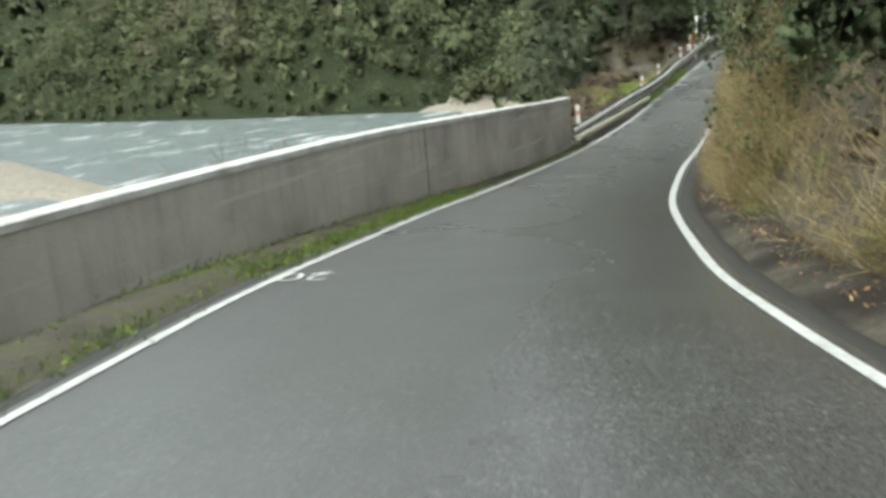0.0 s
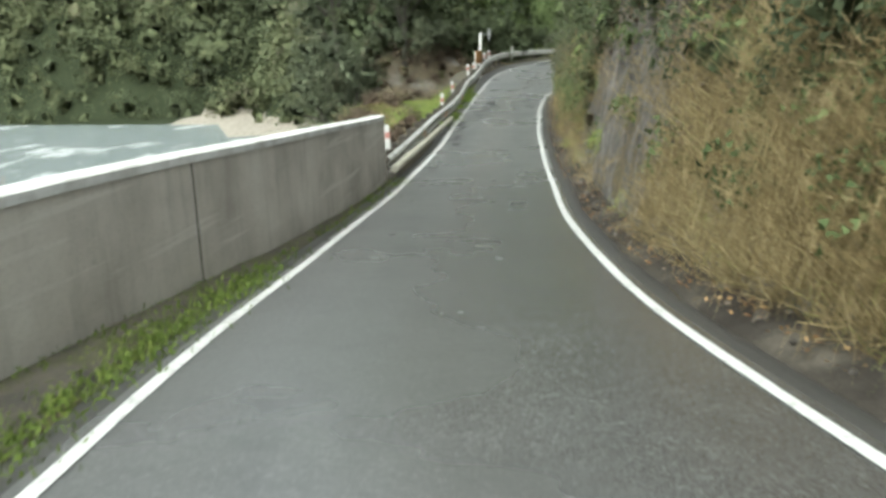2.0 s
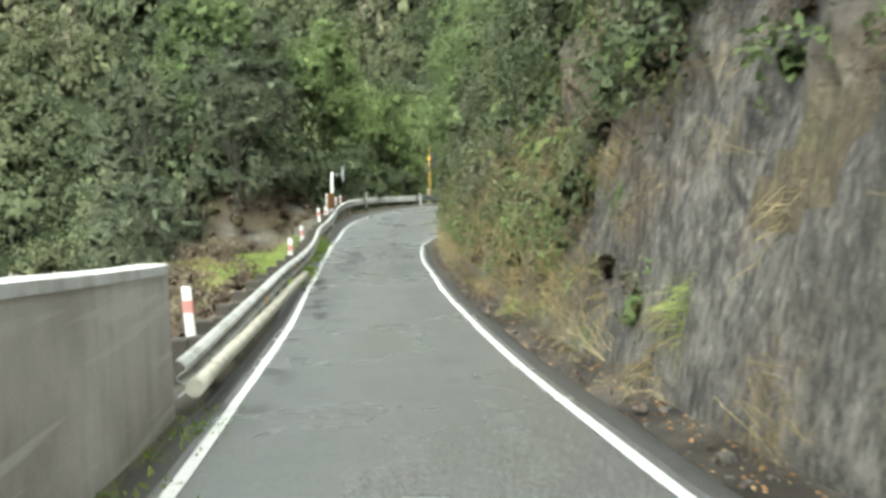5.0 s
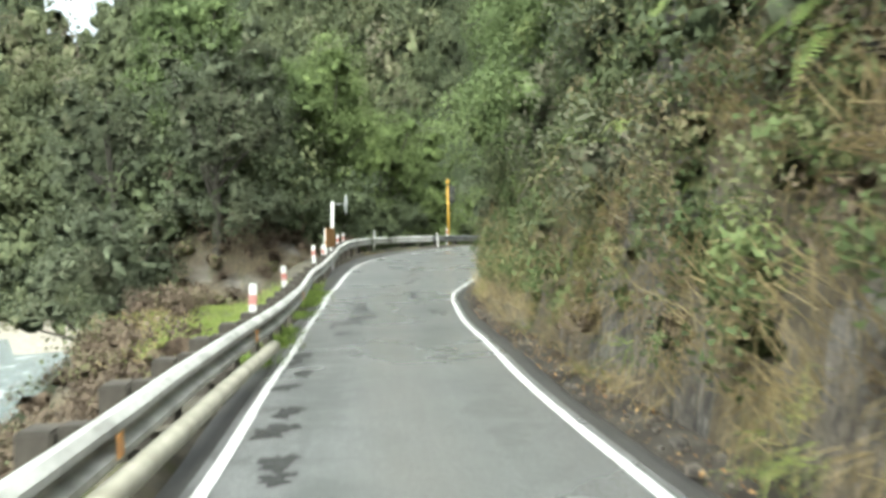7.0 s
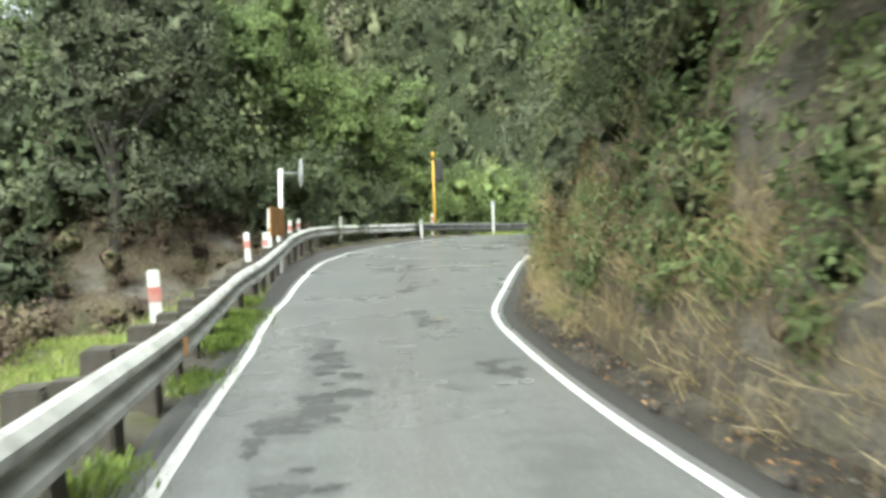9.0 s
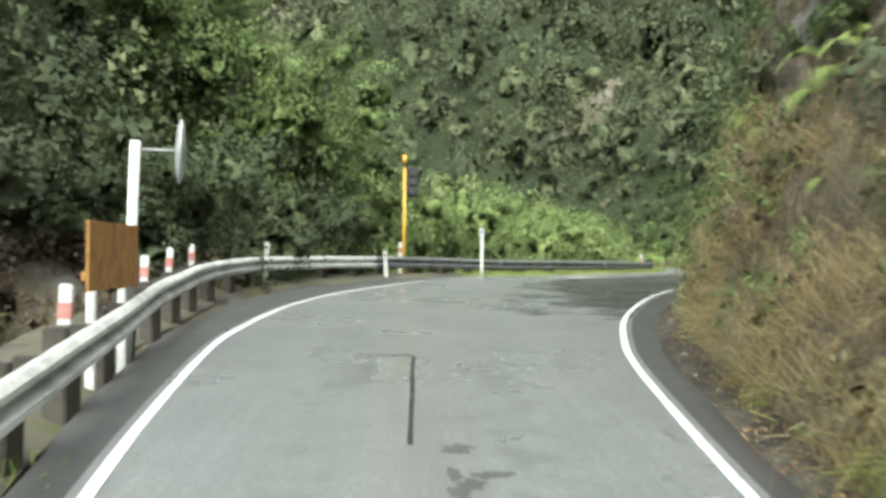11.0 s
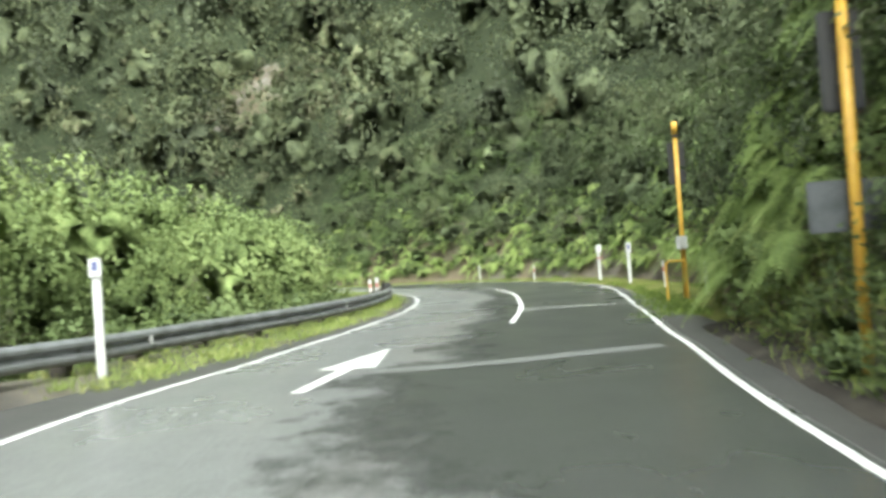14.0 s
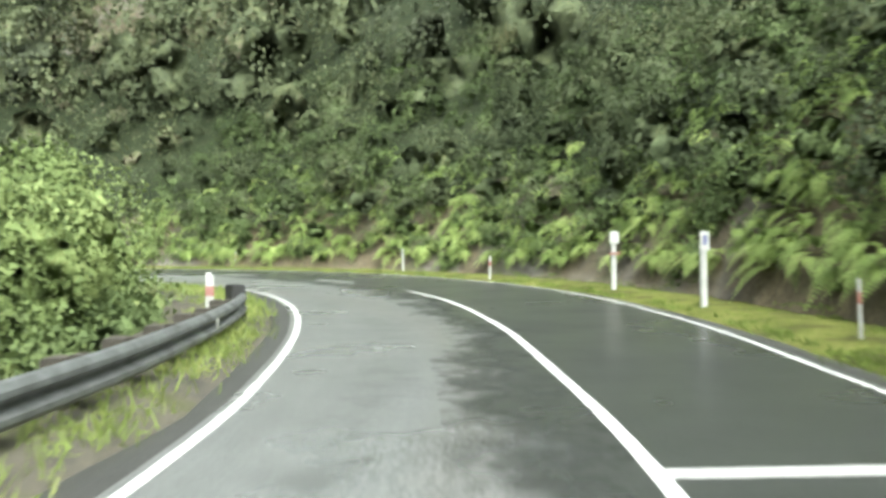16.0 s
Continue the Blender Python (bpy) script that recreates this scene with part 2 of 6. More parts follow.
def make_ground():
    m = Nodes("soil_rock_and_litter")
    v = m.coords()
    big, mid, fine = m.noise(v, 0.18, 5), m.noise(v, 1.1, 7, 0.65), m.noise(v, 14, 4, 0.7)
    strat = m.noise(m.coords("Object", (0.6, 0.6, 2.2)), 1.3, 7, 0.7)
    rock = m.ramp(strat, [(0.32, (0.06, 0.053, 0.045)), (0.5, (0.15, 0.135, 0.115)), (0.7, (0.29, 0.265, 0.235))])
    soil = m.ramp(mid, [(0.35, (0.045, 0.035, 0.022)), (0.65, (0.115, 0.09, 0.055))])
    col = m.mix(m.ramp(big, [(0.42, 0.0), (0.58, 1.0)]), soil, rock)
    thatch = m.noise(m.coords("Object", (9.0, 9.0, 1.6)), 1.4, 6, 0.7)
    straw = m.ramp(thatch, [(0.35, (0.05, 0.04, 0.024)), (0.55, (0.14, 0.108, 0.06)), (0.75, (0.27, 0.21, 0.115))])
    col = m.mix(m.ramp(m.noise(v, 0.42, 4), [(0.4, 0.0), (0.55, 0.85)]), col, straw)
    col = m.mix(m.ramp(mid, [(0.56, 0.0), (0.7, 0.7)]), col, (0.06, 0.075, 0.025))
    col = m.mix(m.ramp(fine, [(0.5, 0.0), (0.8, 0.5)]), col, (0.03, 0.026, 0.02))
    m.bump(m.mix(0.45, fine, thatch), 1.0, 0.12)
    return m.done(col, 0.85)


def make_rock():
    m = Nodes("grey_greywacke_rock")
    v = m.coords()
    strat = m.noise(m.coords("Object", (1.6, 1.6, 0.9)), 1.7, 8, 0.72)
    fine, big = m.noise(v, 22, 4, 0.7), m.noise(v, 0.5, 4)
    col = m.ramp(strat, [(0.3, (0.04, 0.035, 0.03)), (0.48, (0.145, 0.13, 0.112)), (0.62, (0.25, 0.228, 0.198)), (0.8, (0.4, 0.375, 0.34))])
    col = m.mix(m.ramp(big, [(0.5, 0.0), (0.68, 0.6)]), col, (0.17, 0.11, 0.05))
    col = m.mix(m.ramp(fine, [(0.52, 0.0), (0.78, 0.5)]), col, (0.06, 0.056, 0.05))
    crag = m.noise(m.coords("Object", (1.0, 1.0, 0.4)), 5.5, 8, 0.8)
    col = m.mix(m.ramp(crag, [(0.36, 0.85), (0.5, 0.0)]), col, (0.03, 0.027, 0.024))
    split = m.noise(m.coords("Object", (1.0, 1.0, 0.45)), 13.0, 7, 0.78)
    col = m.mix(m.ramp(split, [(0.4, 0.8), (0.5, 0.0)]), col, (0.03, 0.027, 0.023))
    col = m.mix(m.ramp(split, [(0.56, 0.0), (0.68, 0.6)]), col, (0.45, 0.42, 0.38))
    m.bump(m.mix(0.5, m.mix(0.5, split, strat), crag), 1.0, 0.2)
    return m.done(col, 0.75)


def make_verge(name, a, b, c):
    m = Nodes(name)
    v = m.coords()
    mid, fine = m.noise(v, 1.6, 6, 0.6), m.noise(v, 30, 4, 0.7)
    col = m.ramp(mid, [(0.36, a), (0.52, b), (0.68, c)])
    col = m.mix(m.ramp(fine, [(0.45, 0.0), (0.75, 0.55)]), col, tuple(x * 0.45 for x in a))
    m.bump(fine, 0.6, 0.02)
    m.b.inputs["Specular IOR Level"].default_value = 0.15
    return m.done(col, 0.85)


GROUND, ROCK = make_ground(), make_rock()
# undergrowth darkened so that its colour carries the shade beneath the crowns
UNDER = make_verge("bush_undergrowth_shade_tone", (0.016, 0.022, 0.01), (0.026, 0.034, 0.015), (0.036, 0.04, 0.02))
VERGE = make_verge("gravelly_mossy_verge", (0.06, 0.055, 0.048), (0.10, 0.09, 0.07), (0.07, 0.075, 0.03))
GRAVEL = make_verge("brown_roadside_grit", (0.028, 0.024, 0.02), (0.05, 0.044, 0.036), (0.1, 0.088, 0.07))
MOSS = leafy("moss_and_short_grass", [(0.0, (0.055, 0.08, 0.018)), (0.5, (0.12, 0.17, 0.04)), (1.0, (0.23, 0.28, 0.07))], 0.7, 0.2)
MOSSY = make_verge("green_mossy_verge", (0.06, 0.06, 0.02), (0.12, 0.13, 0.03), (0.17, 0.17, 0.05))
SAND = make_verge("river_sand", (0.2, 0.175, 0.145), (0.3, 0.27, 0.225), (0.36, 0.33, 0.28))
LEAF_DARK = leafy_pair("dark_bush_leaves", [(0.0, (0.05, 0.062, 0.035)), (0.4, (0.085, 0.104, 0.055)), (0.7, (0.13, 0.15, 0.078)), (0.88, (0.17, 0.175, 0.085)), (1.0, (0.19, 0.16, 0.095))], 11.0)
LEAF_MID = leafy_pair("mid_green_leaves", [(0.0, (0.05, 0.068, 0.03)), (0.5, (0.125, 0.165, 0.068)), (0.8, (0.18, 0.228, 0.094)), (1.0, (0.25, 0.28, 0.12))], 11.0)
LEAF_LIGHT = leafy_pair("bright_green_leaves", [(0.0, (0.075, 0.1, 0.04)), (0.5, (0.19, 0.245, 0.092)), (1.0, (0.33, 0.38, 0.16))], 10.0)
# hillside leaves paled and greyed: the haze is in their colour
LEAF_FAR = leafy_pair("hazed_canopy_leaves", [(0.0, (0.06, 0.068, 0.044)), (0.3, (0.085, 0.098, 0.058)), (0.6, (0.112, 0.13, 0.07)), (0.82, (0.148, 0.16, 0.083)), (1.0, (0.165, 0.15, 0.105))], 5.0)
LEAF_GREY = leafy_pair("grey_green_leaves", [(0.0, (0.068, 0.078, 0.052)), (0.5, (0.1, 0.116, 0.074)), (0.85, (0.15, 0.16, 0.1)), (1.0, (0.17, 0.15, 0.11))], 8.0)
LEAF_BROWN = leafy_pair("dry_brown_scrub_leaves", [(0.0, (0.06, 0.045, 0.034)), (0.5, (0.125, 0.095, 0.07)), (0.85, (0.19, 0.15, 0.105)), (1.0, (0.17, 0.18, 0.085))], 9.0)
DRY = leafy("dry_golden_grass", [(0.0, (0.12, 0.088, 0.04)), (0.5, (0.3, 0.236, 0.12)), (1.0, (0.52, 0.43, 0.25))], 0.7, 0.35, 0.6)
GRASS = leafy("green_grass_blades", [(0.0, (0.1, 0.13, 0.04)), (0.5, (0.22, 0.28, 0.075)), (1.0, (0.38, 0.4, 0.15))], 0.55, 0.3)
FERN = leafy("fern_fronds", [(0.0, (0.12, 0.165, 0.055)), (0.5, (0.26, 0.34, 0.11)), (1.0, (0.43, 0.5, 0.19))], 0.5, 0.4)
LITTER = leafy("fallen_brown_leaves", [(0.0, (0.09, 0.045, 0.02)), (0.5, (0.24, 0.13, 0.055)), (1.0, (0.4, 0.27, 0.13))], 0.6, 0.1, 0.9)
TWIG = painted("bare_grey_twigs", (0.2, 0.155, 0.12), (0.1, 0.075, 0.058), 10.0, 0.8)
BARK = painted("lichened_bark", (0.09, 0.08, 0.065), (0.04, 0.034, 0.028), 5.0, 0.9)


def make_water():
    m = Nodes("rippled_river_water")
    v = m.coords("Object", (1.0, 0.55, 1.0))
    wave, fine = m.noise(v, 0.5, 5, 0.6), m.noise(v, 2.6, 4, 0.6)
    foam = m.ramp(m.noise(m.coords("Object", (0.5, 0.22, 1)), 0.35, 6, 0.65), [(0.56, 0.0), (0.66, 1.0)])
    col = m.mix(m.math("MULTIPLY", foam, 0.7), (0.2, 0.228, 0.23), (0.7, 0.72, 0.72))
    m.bump(m.mix(0.5, wave, fine), 1.0, 0.5)
    return m.done(col, 0.2)


WATER = make_water()

# ---- the line of the road ----
REF = [(12.5, -15.8), (9.72, -11.6), (6.68, -7.12), (5.16, -4.88), (3.92, -2.43), (3.14, 0.21), (2.39, 3.02), (1.75, 6.5), (1.11, 10.57), (0.64, 13.45), (-0.01, 17.9), (-0.71, 22.55), (-1.35, 28.5), (-1.89, 33.47), (-1.68, 36.69), (-1.11, 41.41), (-0.62, 43.73), (0.31, 46.93), (1.41, 49.74), (2.96, 52.75), (4.59, 55.56), (6.39, 58.58), (10.7, 64.0), (13.2, 68.5), (14.3, 73.8), (13.8, 80.0), (11.5, 86.0), (6.0, 95.0), (-8.0, 112.0)]


def catmull(points, per=12):
    p = [np.array(q, float) for q in points]
    p = [2 * p[0] - p[1]] + p + [2 * p[-1] - p[-2]]
    out = []
    for a, b, c, d in zip(p, p[1:], p[2:], p[3:]):
        for k in range(per):
            u = k / per
            out.append(0.5 * (2 * b + (c - a) * u + (2 * a - 5 * b + 4 * c - d) * u * u + (3 * b - a - 3 * c + d) * u**3))
    return np.array(out + [p[-2]])


LINE_XY = catmull(REF)
SEG = np.hypot(*np.diff(LINE_XY, axis=0).T)
LINE_S = np.concatenate([[0], np.cumsum(SEG)])
START = float(LINE_S[12])
LINE_S = LINE_S - START  # 0 m at the second point of REF
S_MIN, S_MAX = float(LINE_S[0]), float(LINE_S[-1])
Z_S = [-5, 0, 9, 13.5, 19, 25, 28, 33, 38, 43, 47.5, 51, 55, 61, 67, 74, 79, 84, 200]
Z_V = [1.52, 1.32, 0.89, 0.5, -0.03, -0.46, -0.54, -0.63, -0.62, -0.63, -0.54, -0.34, -0.11, 0.2, 0.45, 0.5, 0.51, 0.49, 0.51]
LEFT = ([-5, 0, 5, 9.4, 11, 13, 15.3, 17.5, 22.5, 29, 33.5, 38, 42.6, 46, 49, 52, 54, 56, 58, 60.5, 62.5, 65, 67, 69, 71, 73, 75, 79, 82, 85, 88, 91, 93.5, 95.5, 98, 104, 200],
        [4.83, 3.93, 2.93, 1.84, 1.51, 1.47, 1.34, 1.2, 1.16, 1.02, 0.97, 1.0, 1.22, 1.17, 1.48, 2.1, 2.44, 2.82, 3.21, 3.45, 3.42, 3.25, 3.05, 2.8, 2.35, 1.9, 1.7, 1.8, 1.97, 2.02, 1.7, 1.14, 0.57, 0.13, -0.29, -0.83, -1.05])
RIGHT = ([-5, 5, 9, 10.4, 11.5, 13, 16, 19, 20.5, 23, 26, 29, 33, 38, 42, 46, 50, 54, 57, 59, 60.2, 61.6, 63.3, 65.7, 68, 70, 72, 73.7, 75.2, 76.6, 79, 82, 85.5, 88, 91, 94, 98, 104, 200],
         [-3.12, -2.62, -2.32, -2.3, -2.22, -1.97, -1.83, -1.7, -1.63, -1.56, -1.62, -1.57, -1.58, -1.65, -1.53, -1.73, -1.88, -2.0, -2.08, -2.1, -2.18, -2.31, -2.44, -2.61, -2.79, -2.97, -3.25, -3.38, -3.38, -3.3, -3.17, -3.23, -3.68, -4.32, -5.21, -6.04, -6.94, -7.71, -8.07])
MIDDLE = ([75.7, 78.7, 81, 83.5, 86, 88, 91, 93, 96, 100, 106],
          [-1.1, -0.93, -0.76, -0.73, -0.93, -1.28, -2.02, -2.54, -3.24, -3.99, -4.91])
RAIL = ([27, 32, 38, 42, 47.5, 52, 55.3, 57.2, 59.9, 62, 64, 67, 70, 73, 76, 80, 84, 86, 90],
        [1.47, 1.4, 1.2, 1.4, 1.66, 2.5, 3.28, 4.0, 4.92, 5.46, 5.65, 5.22, 4.5, 3.57, 2.77, 2.84, 2.95, 2.77, 2.27])


def smooth_table(table, width=2.0):
    s = np.arange(S_MIN, S_MAX, 0.25)
    v = np.interp(s, *table)
    k = int(width / 0.25) | 1
    v = np.convolve(np.pad(v, k // 2, mode="edge"), np.ones(k) / k, "valid")
    return s, v


LEFT, RIGHT, MIDDLE, RAIL = (smooth_table(t, w) for t, w in ((LEFT, 3.0), (RIGHT, 3.0), (MIDDLE, 2.0), (RAIL, 3.5)))
Z_ROAD = smooth_table((Z_S, Z_V), 5)
BANK = ([46, 52, 67, 74], [0, 0.02, 0.02, 0])


def at_s(s):
    """Place and leftward direction on the line at s."""
    x, y = np.interp(s, LINE_S, LINE_XY[:, 0]), np.interp(s, LINE_S, LINE_XY[:, 1])
    x2, y2 = np.interp(s + 0.4, LINE_S, LINE_XY[:, 0]), np.interp(s + 0.4, LINE_S, LINE_XY[:, 1])
    x1, y1 = np.interp(s - 0.4, LINE_S, LINE_XY[:, 0]), np.interp(s - 0.4, LINE_S, LINE_XY[:, 1])
    dx, dy = x2 - x1, y2 - y1
    n = np.hypot(dx, dy) + 1e-9
    return x, y, -dy / n, dx / n


def road_z(s, off):
    return np.interp(s, *Z_ROAD) + np.interp(s, *BANK) * np.clip(off, -6, 6)


def P(s, off, dz=0.0):
    x, y, nx, ny = at_s(s)
    return Vector((float(x + nx * off), float(y + ny * off), float(road_z(s, off) + dz)))


def heading(s):
    """The turn about z that takes +y along the road."""
    x, y, nx, ny = at_s(s)
    return math.degrees(math.atan2(ny, nx)) - 180.0


def nearest(x, y):
    """s and offset (left positive) of places, by the nearest point of the line."""
    x, y = np.asarray(x, float), np.asarray(y, float)
    best, bs, bo = np.full(x.shape, 1e18), np.zeros(x.shape), np.zeros(x.shape)
    pts, ss = LINE_XY[::3], LINE_S[::3]
    for k in range(len(pts) - 1):
        a, d = pts[k], pts[k + 1] - pts[k]
        ln = np.hypot(*d)
        u = ((x - a[0]) * d[0] + (y - a[1]) * d[1]) / ln**2
        u = np.clip(u, -1e3 if k == 0 else 0, 1e3 if k == len(pts) - 2 else 1)
        ex, ey = x - a[0] - u * d[0], y - a[1] - u * d[1]
        dist = ex * ex + ey * ey
        near = dist < best
        best = np.where(near, dist, best)
        bs = np.where(near, ss[k] + u * ln, bs)
        bo = np.where(near, np.sign(d[0] * ey - d[1] * ex) * np.sqrt(dist), bo)
    return bs, bo


def hash01(i, j, seed):
    h = (i.astype(np.int64) * 374761393 + j.astype(np.int64) * 668265263 + seed * 974634777) & 0x7FFFFFFF
    h = ((h ^ (h >> 13)) * 1274126177) & 0x7FFFFFFF
    return ((h ^ (h >> 16)) & 0xFFFF) / 65535.0


def vnoise(x, y, scale, seed=0, octaves=3):
    """Smooth noise in -1..1."""
    out, amp, tot = 0.0, 1.0, 0.0
    for o in range(octaves):
        u, v = np.asarray(x) / scale, np.asarray(y) / scale
        i, j = np.floor(u), np.floor(v)
        fu, fv = u - i, v - j
        fu, fv = fu * fu * (3 - 2 * fu), fv * fv * (3 - 2 * fv)
        a, b = hash01(i, j, seed + o), hash01(i + 1, j, seed + o)
        c, d = hash01(i, j + 1, seed + o), hash01(i + 1, j + 1, seed + o)
        out = out + amp * ((a * (1 - fu) + b * fu) * (1 - fv) + (c * (1 - fu) + d * fu) * fv)
        tot += amp
        amp, scale = amp * 0.5, scale * 0.5
    return 2 * out / tot - 1


WATER_Z = -12.6
SHORE = ([-420, -226, -171, -130, -99, -72, -60, -40, 0, 60], [175, 142, 137, 135, 136, 136, 117, 128, 150, 210])
SANDBANK = ([-400, -128, -99, -76, -60], [150, 78, 67, 58.5, 56])
VERGE_R = ([-10, 5, 14, 22, 52, 57, 63, 70, 76, 79, 84, 90, 200], [1.0, 1.0, 0.95, 0.75, 0.8, 1.05, 1.2, 1.05, 1.3, 1.9, 2.3, 2.2, 2.0])  # flat strip beyond the right line


STEEP = ([-10, 4, 12, 18, 44, 60, 68, 74, 80, 95, 200], [1.8, 2.2, 3.4, 4.6, 4.6, 4.2, 3.4, 2.4, 1.5, 1.0, 0.9])  # rise of the cutting's face


def right_rise(s, d, x, y):
    """Height of the right-hand bank d metres beyond its foot."""
    steep = np.interp(s, *STEEP)
    top = np.interp(s, [-10, 10, 30, 60, 80, 200], [4.0, 5.0, 6.5, 6.0, 4.5, 4.0])
    d = np.maximum(d, 0)
    first = np.minimum(d * steep, top)
    rest = np.maximum(d - top / steep, 0)
    z = first + np.minimum(rest, 330) * np.interp(s, [40, 90, 110, 240], [0.66, 0.72, 0.95, 1.9])
    rough = np.clip(d / 1.2, 0, 1)
    return z + rough * (vnoise(x, y, 2.4, 5) * 0.5 + vnoise(x, y, 0.8, 9, 2) * 0.22) + np.clip(d / 15, 0, 1) * vnoise(x, y, 22, 3) * 6


SHELF = ([38, 42.5, 45, 47.3, 49, 52], [1.0, 1.9, 2.5, 3.3, 5.2, 6.0])  # width of the grassy shelf


def spur_end(y):
    """West edge of the wooded spur."""
    return -14.0 - (np.asarray(y) - 38.5) * 0.513


def left_fall(s, d, x, y):
    """Height of the land d metres beyond the left-hand shoulder, against the road."""
    d = np.maximum(d, 0)
    drop = -np.minimum(np.maximum(d - 0.9, 0) * 1.0, 14.2)
    shelf = -0.25 - np.minimum(np.maximum(d - np.interp(s, *SHELF), 0) * 0.85, 13.5) - 0.04 * np.minimum(d, 6)
    rise = np.minimum(np.maximum(d - 1.4, 0) * 0.8, 4.5) + np.minimum(np.maximum(d - 7.0, 0) * 0.3, 4)
    spur = np.clip(1.7 - 1.5 * np.hypot((x + 8.0) / 13.0, (y - 57) / 21.0), 0, 1)
    spur = spur * np.clip((x - spur_end(y)) / 4.0 + 0.2, 0, 1)
    spur = spur * spur * (3 - 2 * spur)
    rise = -14 + (rise + 14) * spur
    gully = -np.minimum(np.maximum(d - 0.8, 0) * 0.5, 3.0) - np.clip(d - np.interp(s, [95, 110], [22, 7]), 0, 25) * 0.6
    w = [np.interp(s, k, v) for k, v in (([38, 41.5], [1, 0]), ([38, 41.5, 49, 53], [0, 1, 1, 0]), ([49, 53, 64, 71], [0, 1, 1, 0]), ([64, 71], [0, 1]))]
    return w[0] * drop + w[1] * shelf + w[2] * rise + w[3] * gully + np.clip(d / 2, 0, 1) * vnoise(x, y, 3.0, 21) * 0.35


def land(x, y, back=0.0):
    """Height of the land anywhere; back sets the foot of the right-hand bank deeper."""
    x, y = np.asarray(x, float), np.asarray(y, float)
    s, off = nearest(x, y)
    zr = road_z(s, off)
    foot = np.interp(s, *RIGHT) - np.interp(s, *VERGE_R) - np.interp(s, [78, 86], [back, 0.0])
    edge = np.interp(s, *LEFT) + np.interp(s, [0, 48, 58, 63, 68, 76, 200], [0.45, 0.5, 1.6, 2.4, 2.1, 0.8, 0.6])
    zl = zr + left_fall(s, off - edge, x, y)
    z = np.where(off < foot, zr + right_rise(s, foot - off, x, y), np.where(off > edge, zl, zr - 0.12))
    q = y - np.interp(x, *SHORE)  # beyond the far shore
    beach = 5 + 11 * np.exp(-(((x + 68) / 17) ** 2))
    far = WATER_Z + np.clip(q * 0.12, -3, 0.6) + np.clip(q - beach, 0, 270) * 0.78 + np.clip((q - beach) / 15, 0, 1) * vnoise(x, y, 30, 40) * 7
    bq = np.interp(x, *SANDBANK) - y
    bar = WATER_Z + np.clip(bq * 0.12, -3, 0.6) - np.clip((x + 74) * 0.12, 0, 4) - 1.2 * np.exp(-(((x + 84) / 9) ** 2 + ((y - 49) / 5) ** 2))
    z = np.where(off > edge, np.maximum(np.maximum(z, far), np.maximum(bar, -16)), z)
    return z


def strip(name, rows, mat, uvs=None, smooth=True):
    """A sheet of quads from rows of points."""
    n, k = len(rows), len(rows[0])
    me = bpy.data.meshes.new(name)
    me.from_pydata([tuple(p) for r in rows for p in r], [], [(i * k + j, i * k + j + 1, (i + 1) * k + j + 1, (i + 1) * k + j) for i in range(n - 1) for j in range(k - 1)])
    if uvs is not None:
        layer = me.uv_layers.new(name="road")
        flat = np.array([u for r in uvs for u in r], float)
        idx = np.zeros(len(me.loops), int)
        me.loops.foreach_get("vertex_index", idx)
        layer.data.foreach_set("uv", flat[idx].ravel())
    me.polygons.foreach_set("use_smooth", [smooth] * len(me.polygons))
    me.materials.append(mat)
    me.update()
    return new(name, me)


def part(name, bm, material, parent=None, label=""):
    me = bpy.data.meshes.new(name)
    bm.to_mesh(me)
    bm.free()
    me.materials.append(material)
    ob = new(name, me)
    if parent is not None:
        ob.parent = parent
    return tagged(ob, label)


def box(sx, sy, sz, at=(0, 0, 0), bevel=0.0, turn=None):
    bm = bmesh.new()
    bmesh.ops.create_cube(bm, size=1.0)
    bmesh.ops.scale(bm, vec=(sx, sy, sz), verts=bm.verts)
    if bevel:
        bmesh.ops.bevel(bm, geom=list(bm.edges), offset=bevel, segments=2, affect="EDGES", clamp_overlap=True)
    if turn is not None:
        bmesh.ops.transform(bm, matrix=turn, verts=bm.verts)
    bmesh.ops.translate(bm, vec=at, verts=bm.verts)
    return bm


def rod(r, h, at=(0, 0, 0), r2=None, seg=16, turn=None):
    bm = bmesh.new()
    bmesh.ops.create_cone(bm, cap_ends=True, segments=seg, radius1=r, radius2=r if r2 is None else r2, depth=h)
    bmesh.ops.translate(bm, vec=(0, 0, h / 2), verts=bm.verts)
    if turn is not None:
        bmesh.ops.transform(bm, matrix=turn, verts=bm.verts)
    bmesh.ops.translate(bm, vec=at, verts=bm.verts)
    for f in bm.faces:
        f.smooth = len(f.verts) == 4
    return bm


# ---- ground ----
def axis(parts):
    return np.concatenate([np.arange(a, b, st) for a, b, st in parts])


GX = axis([(-420, -170, 12), (-170, -96, 3), (-96, -40, 1), (-40, -14, 1.5), (-14, 26, 0.6), (26, 60, 2), (60, 140, 6), (140, 400, 14)])
GY = axis([(-160, -40, 10), (-40, -14, 2.5), (-14, 104, 0.6), (104, 146, 1), (146, 190, 3), (190, 240, 6), (240, 520, 14)])
gx, gy = np.meshgrid(GX, GY)
gz = land(gx, gy, 0.9)
ground = strip("ground", np.dstack([gx, gy, gz]), GROUND)
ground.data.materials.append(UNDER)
ground.data.materials.append(SAND)
cx, cy, cz = ((g[:-1, :-1] + g[1:, 1:]) / 2 for g in (gx, gy, gz))
cs, co = nearest(cx, cy)
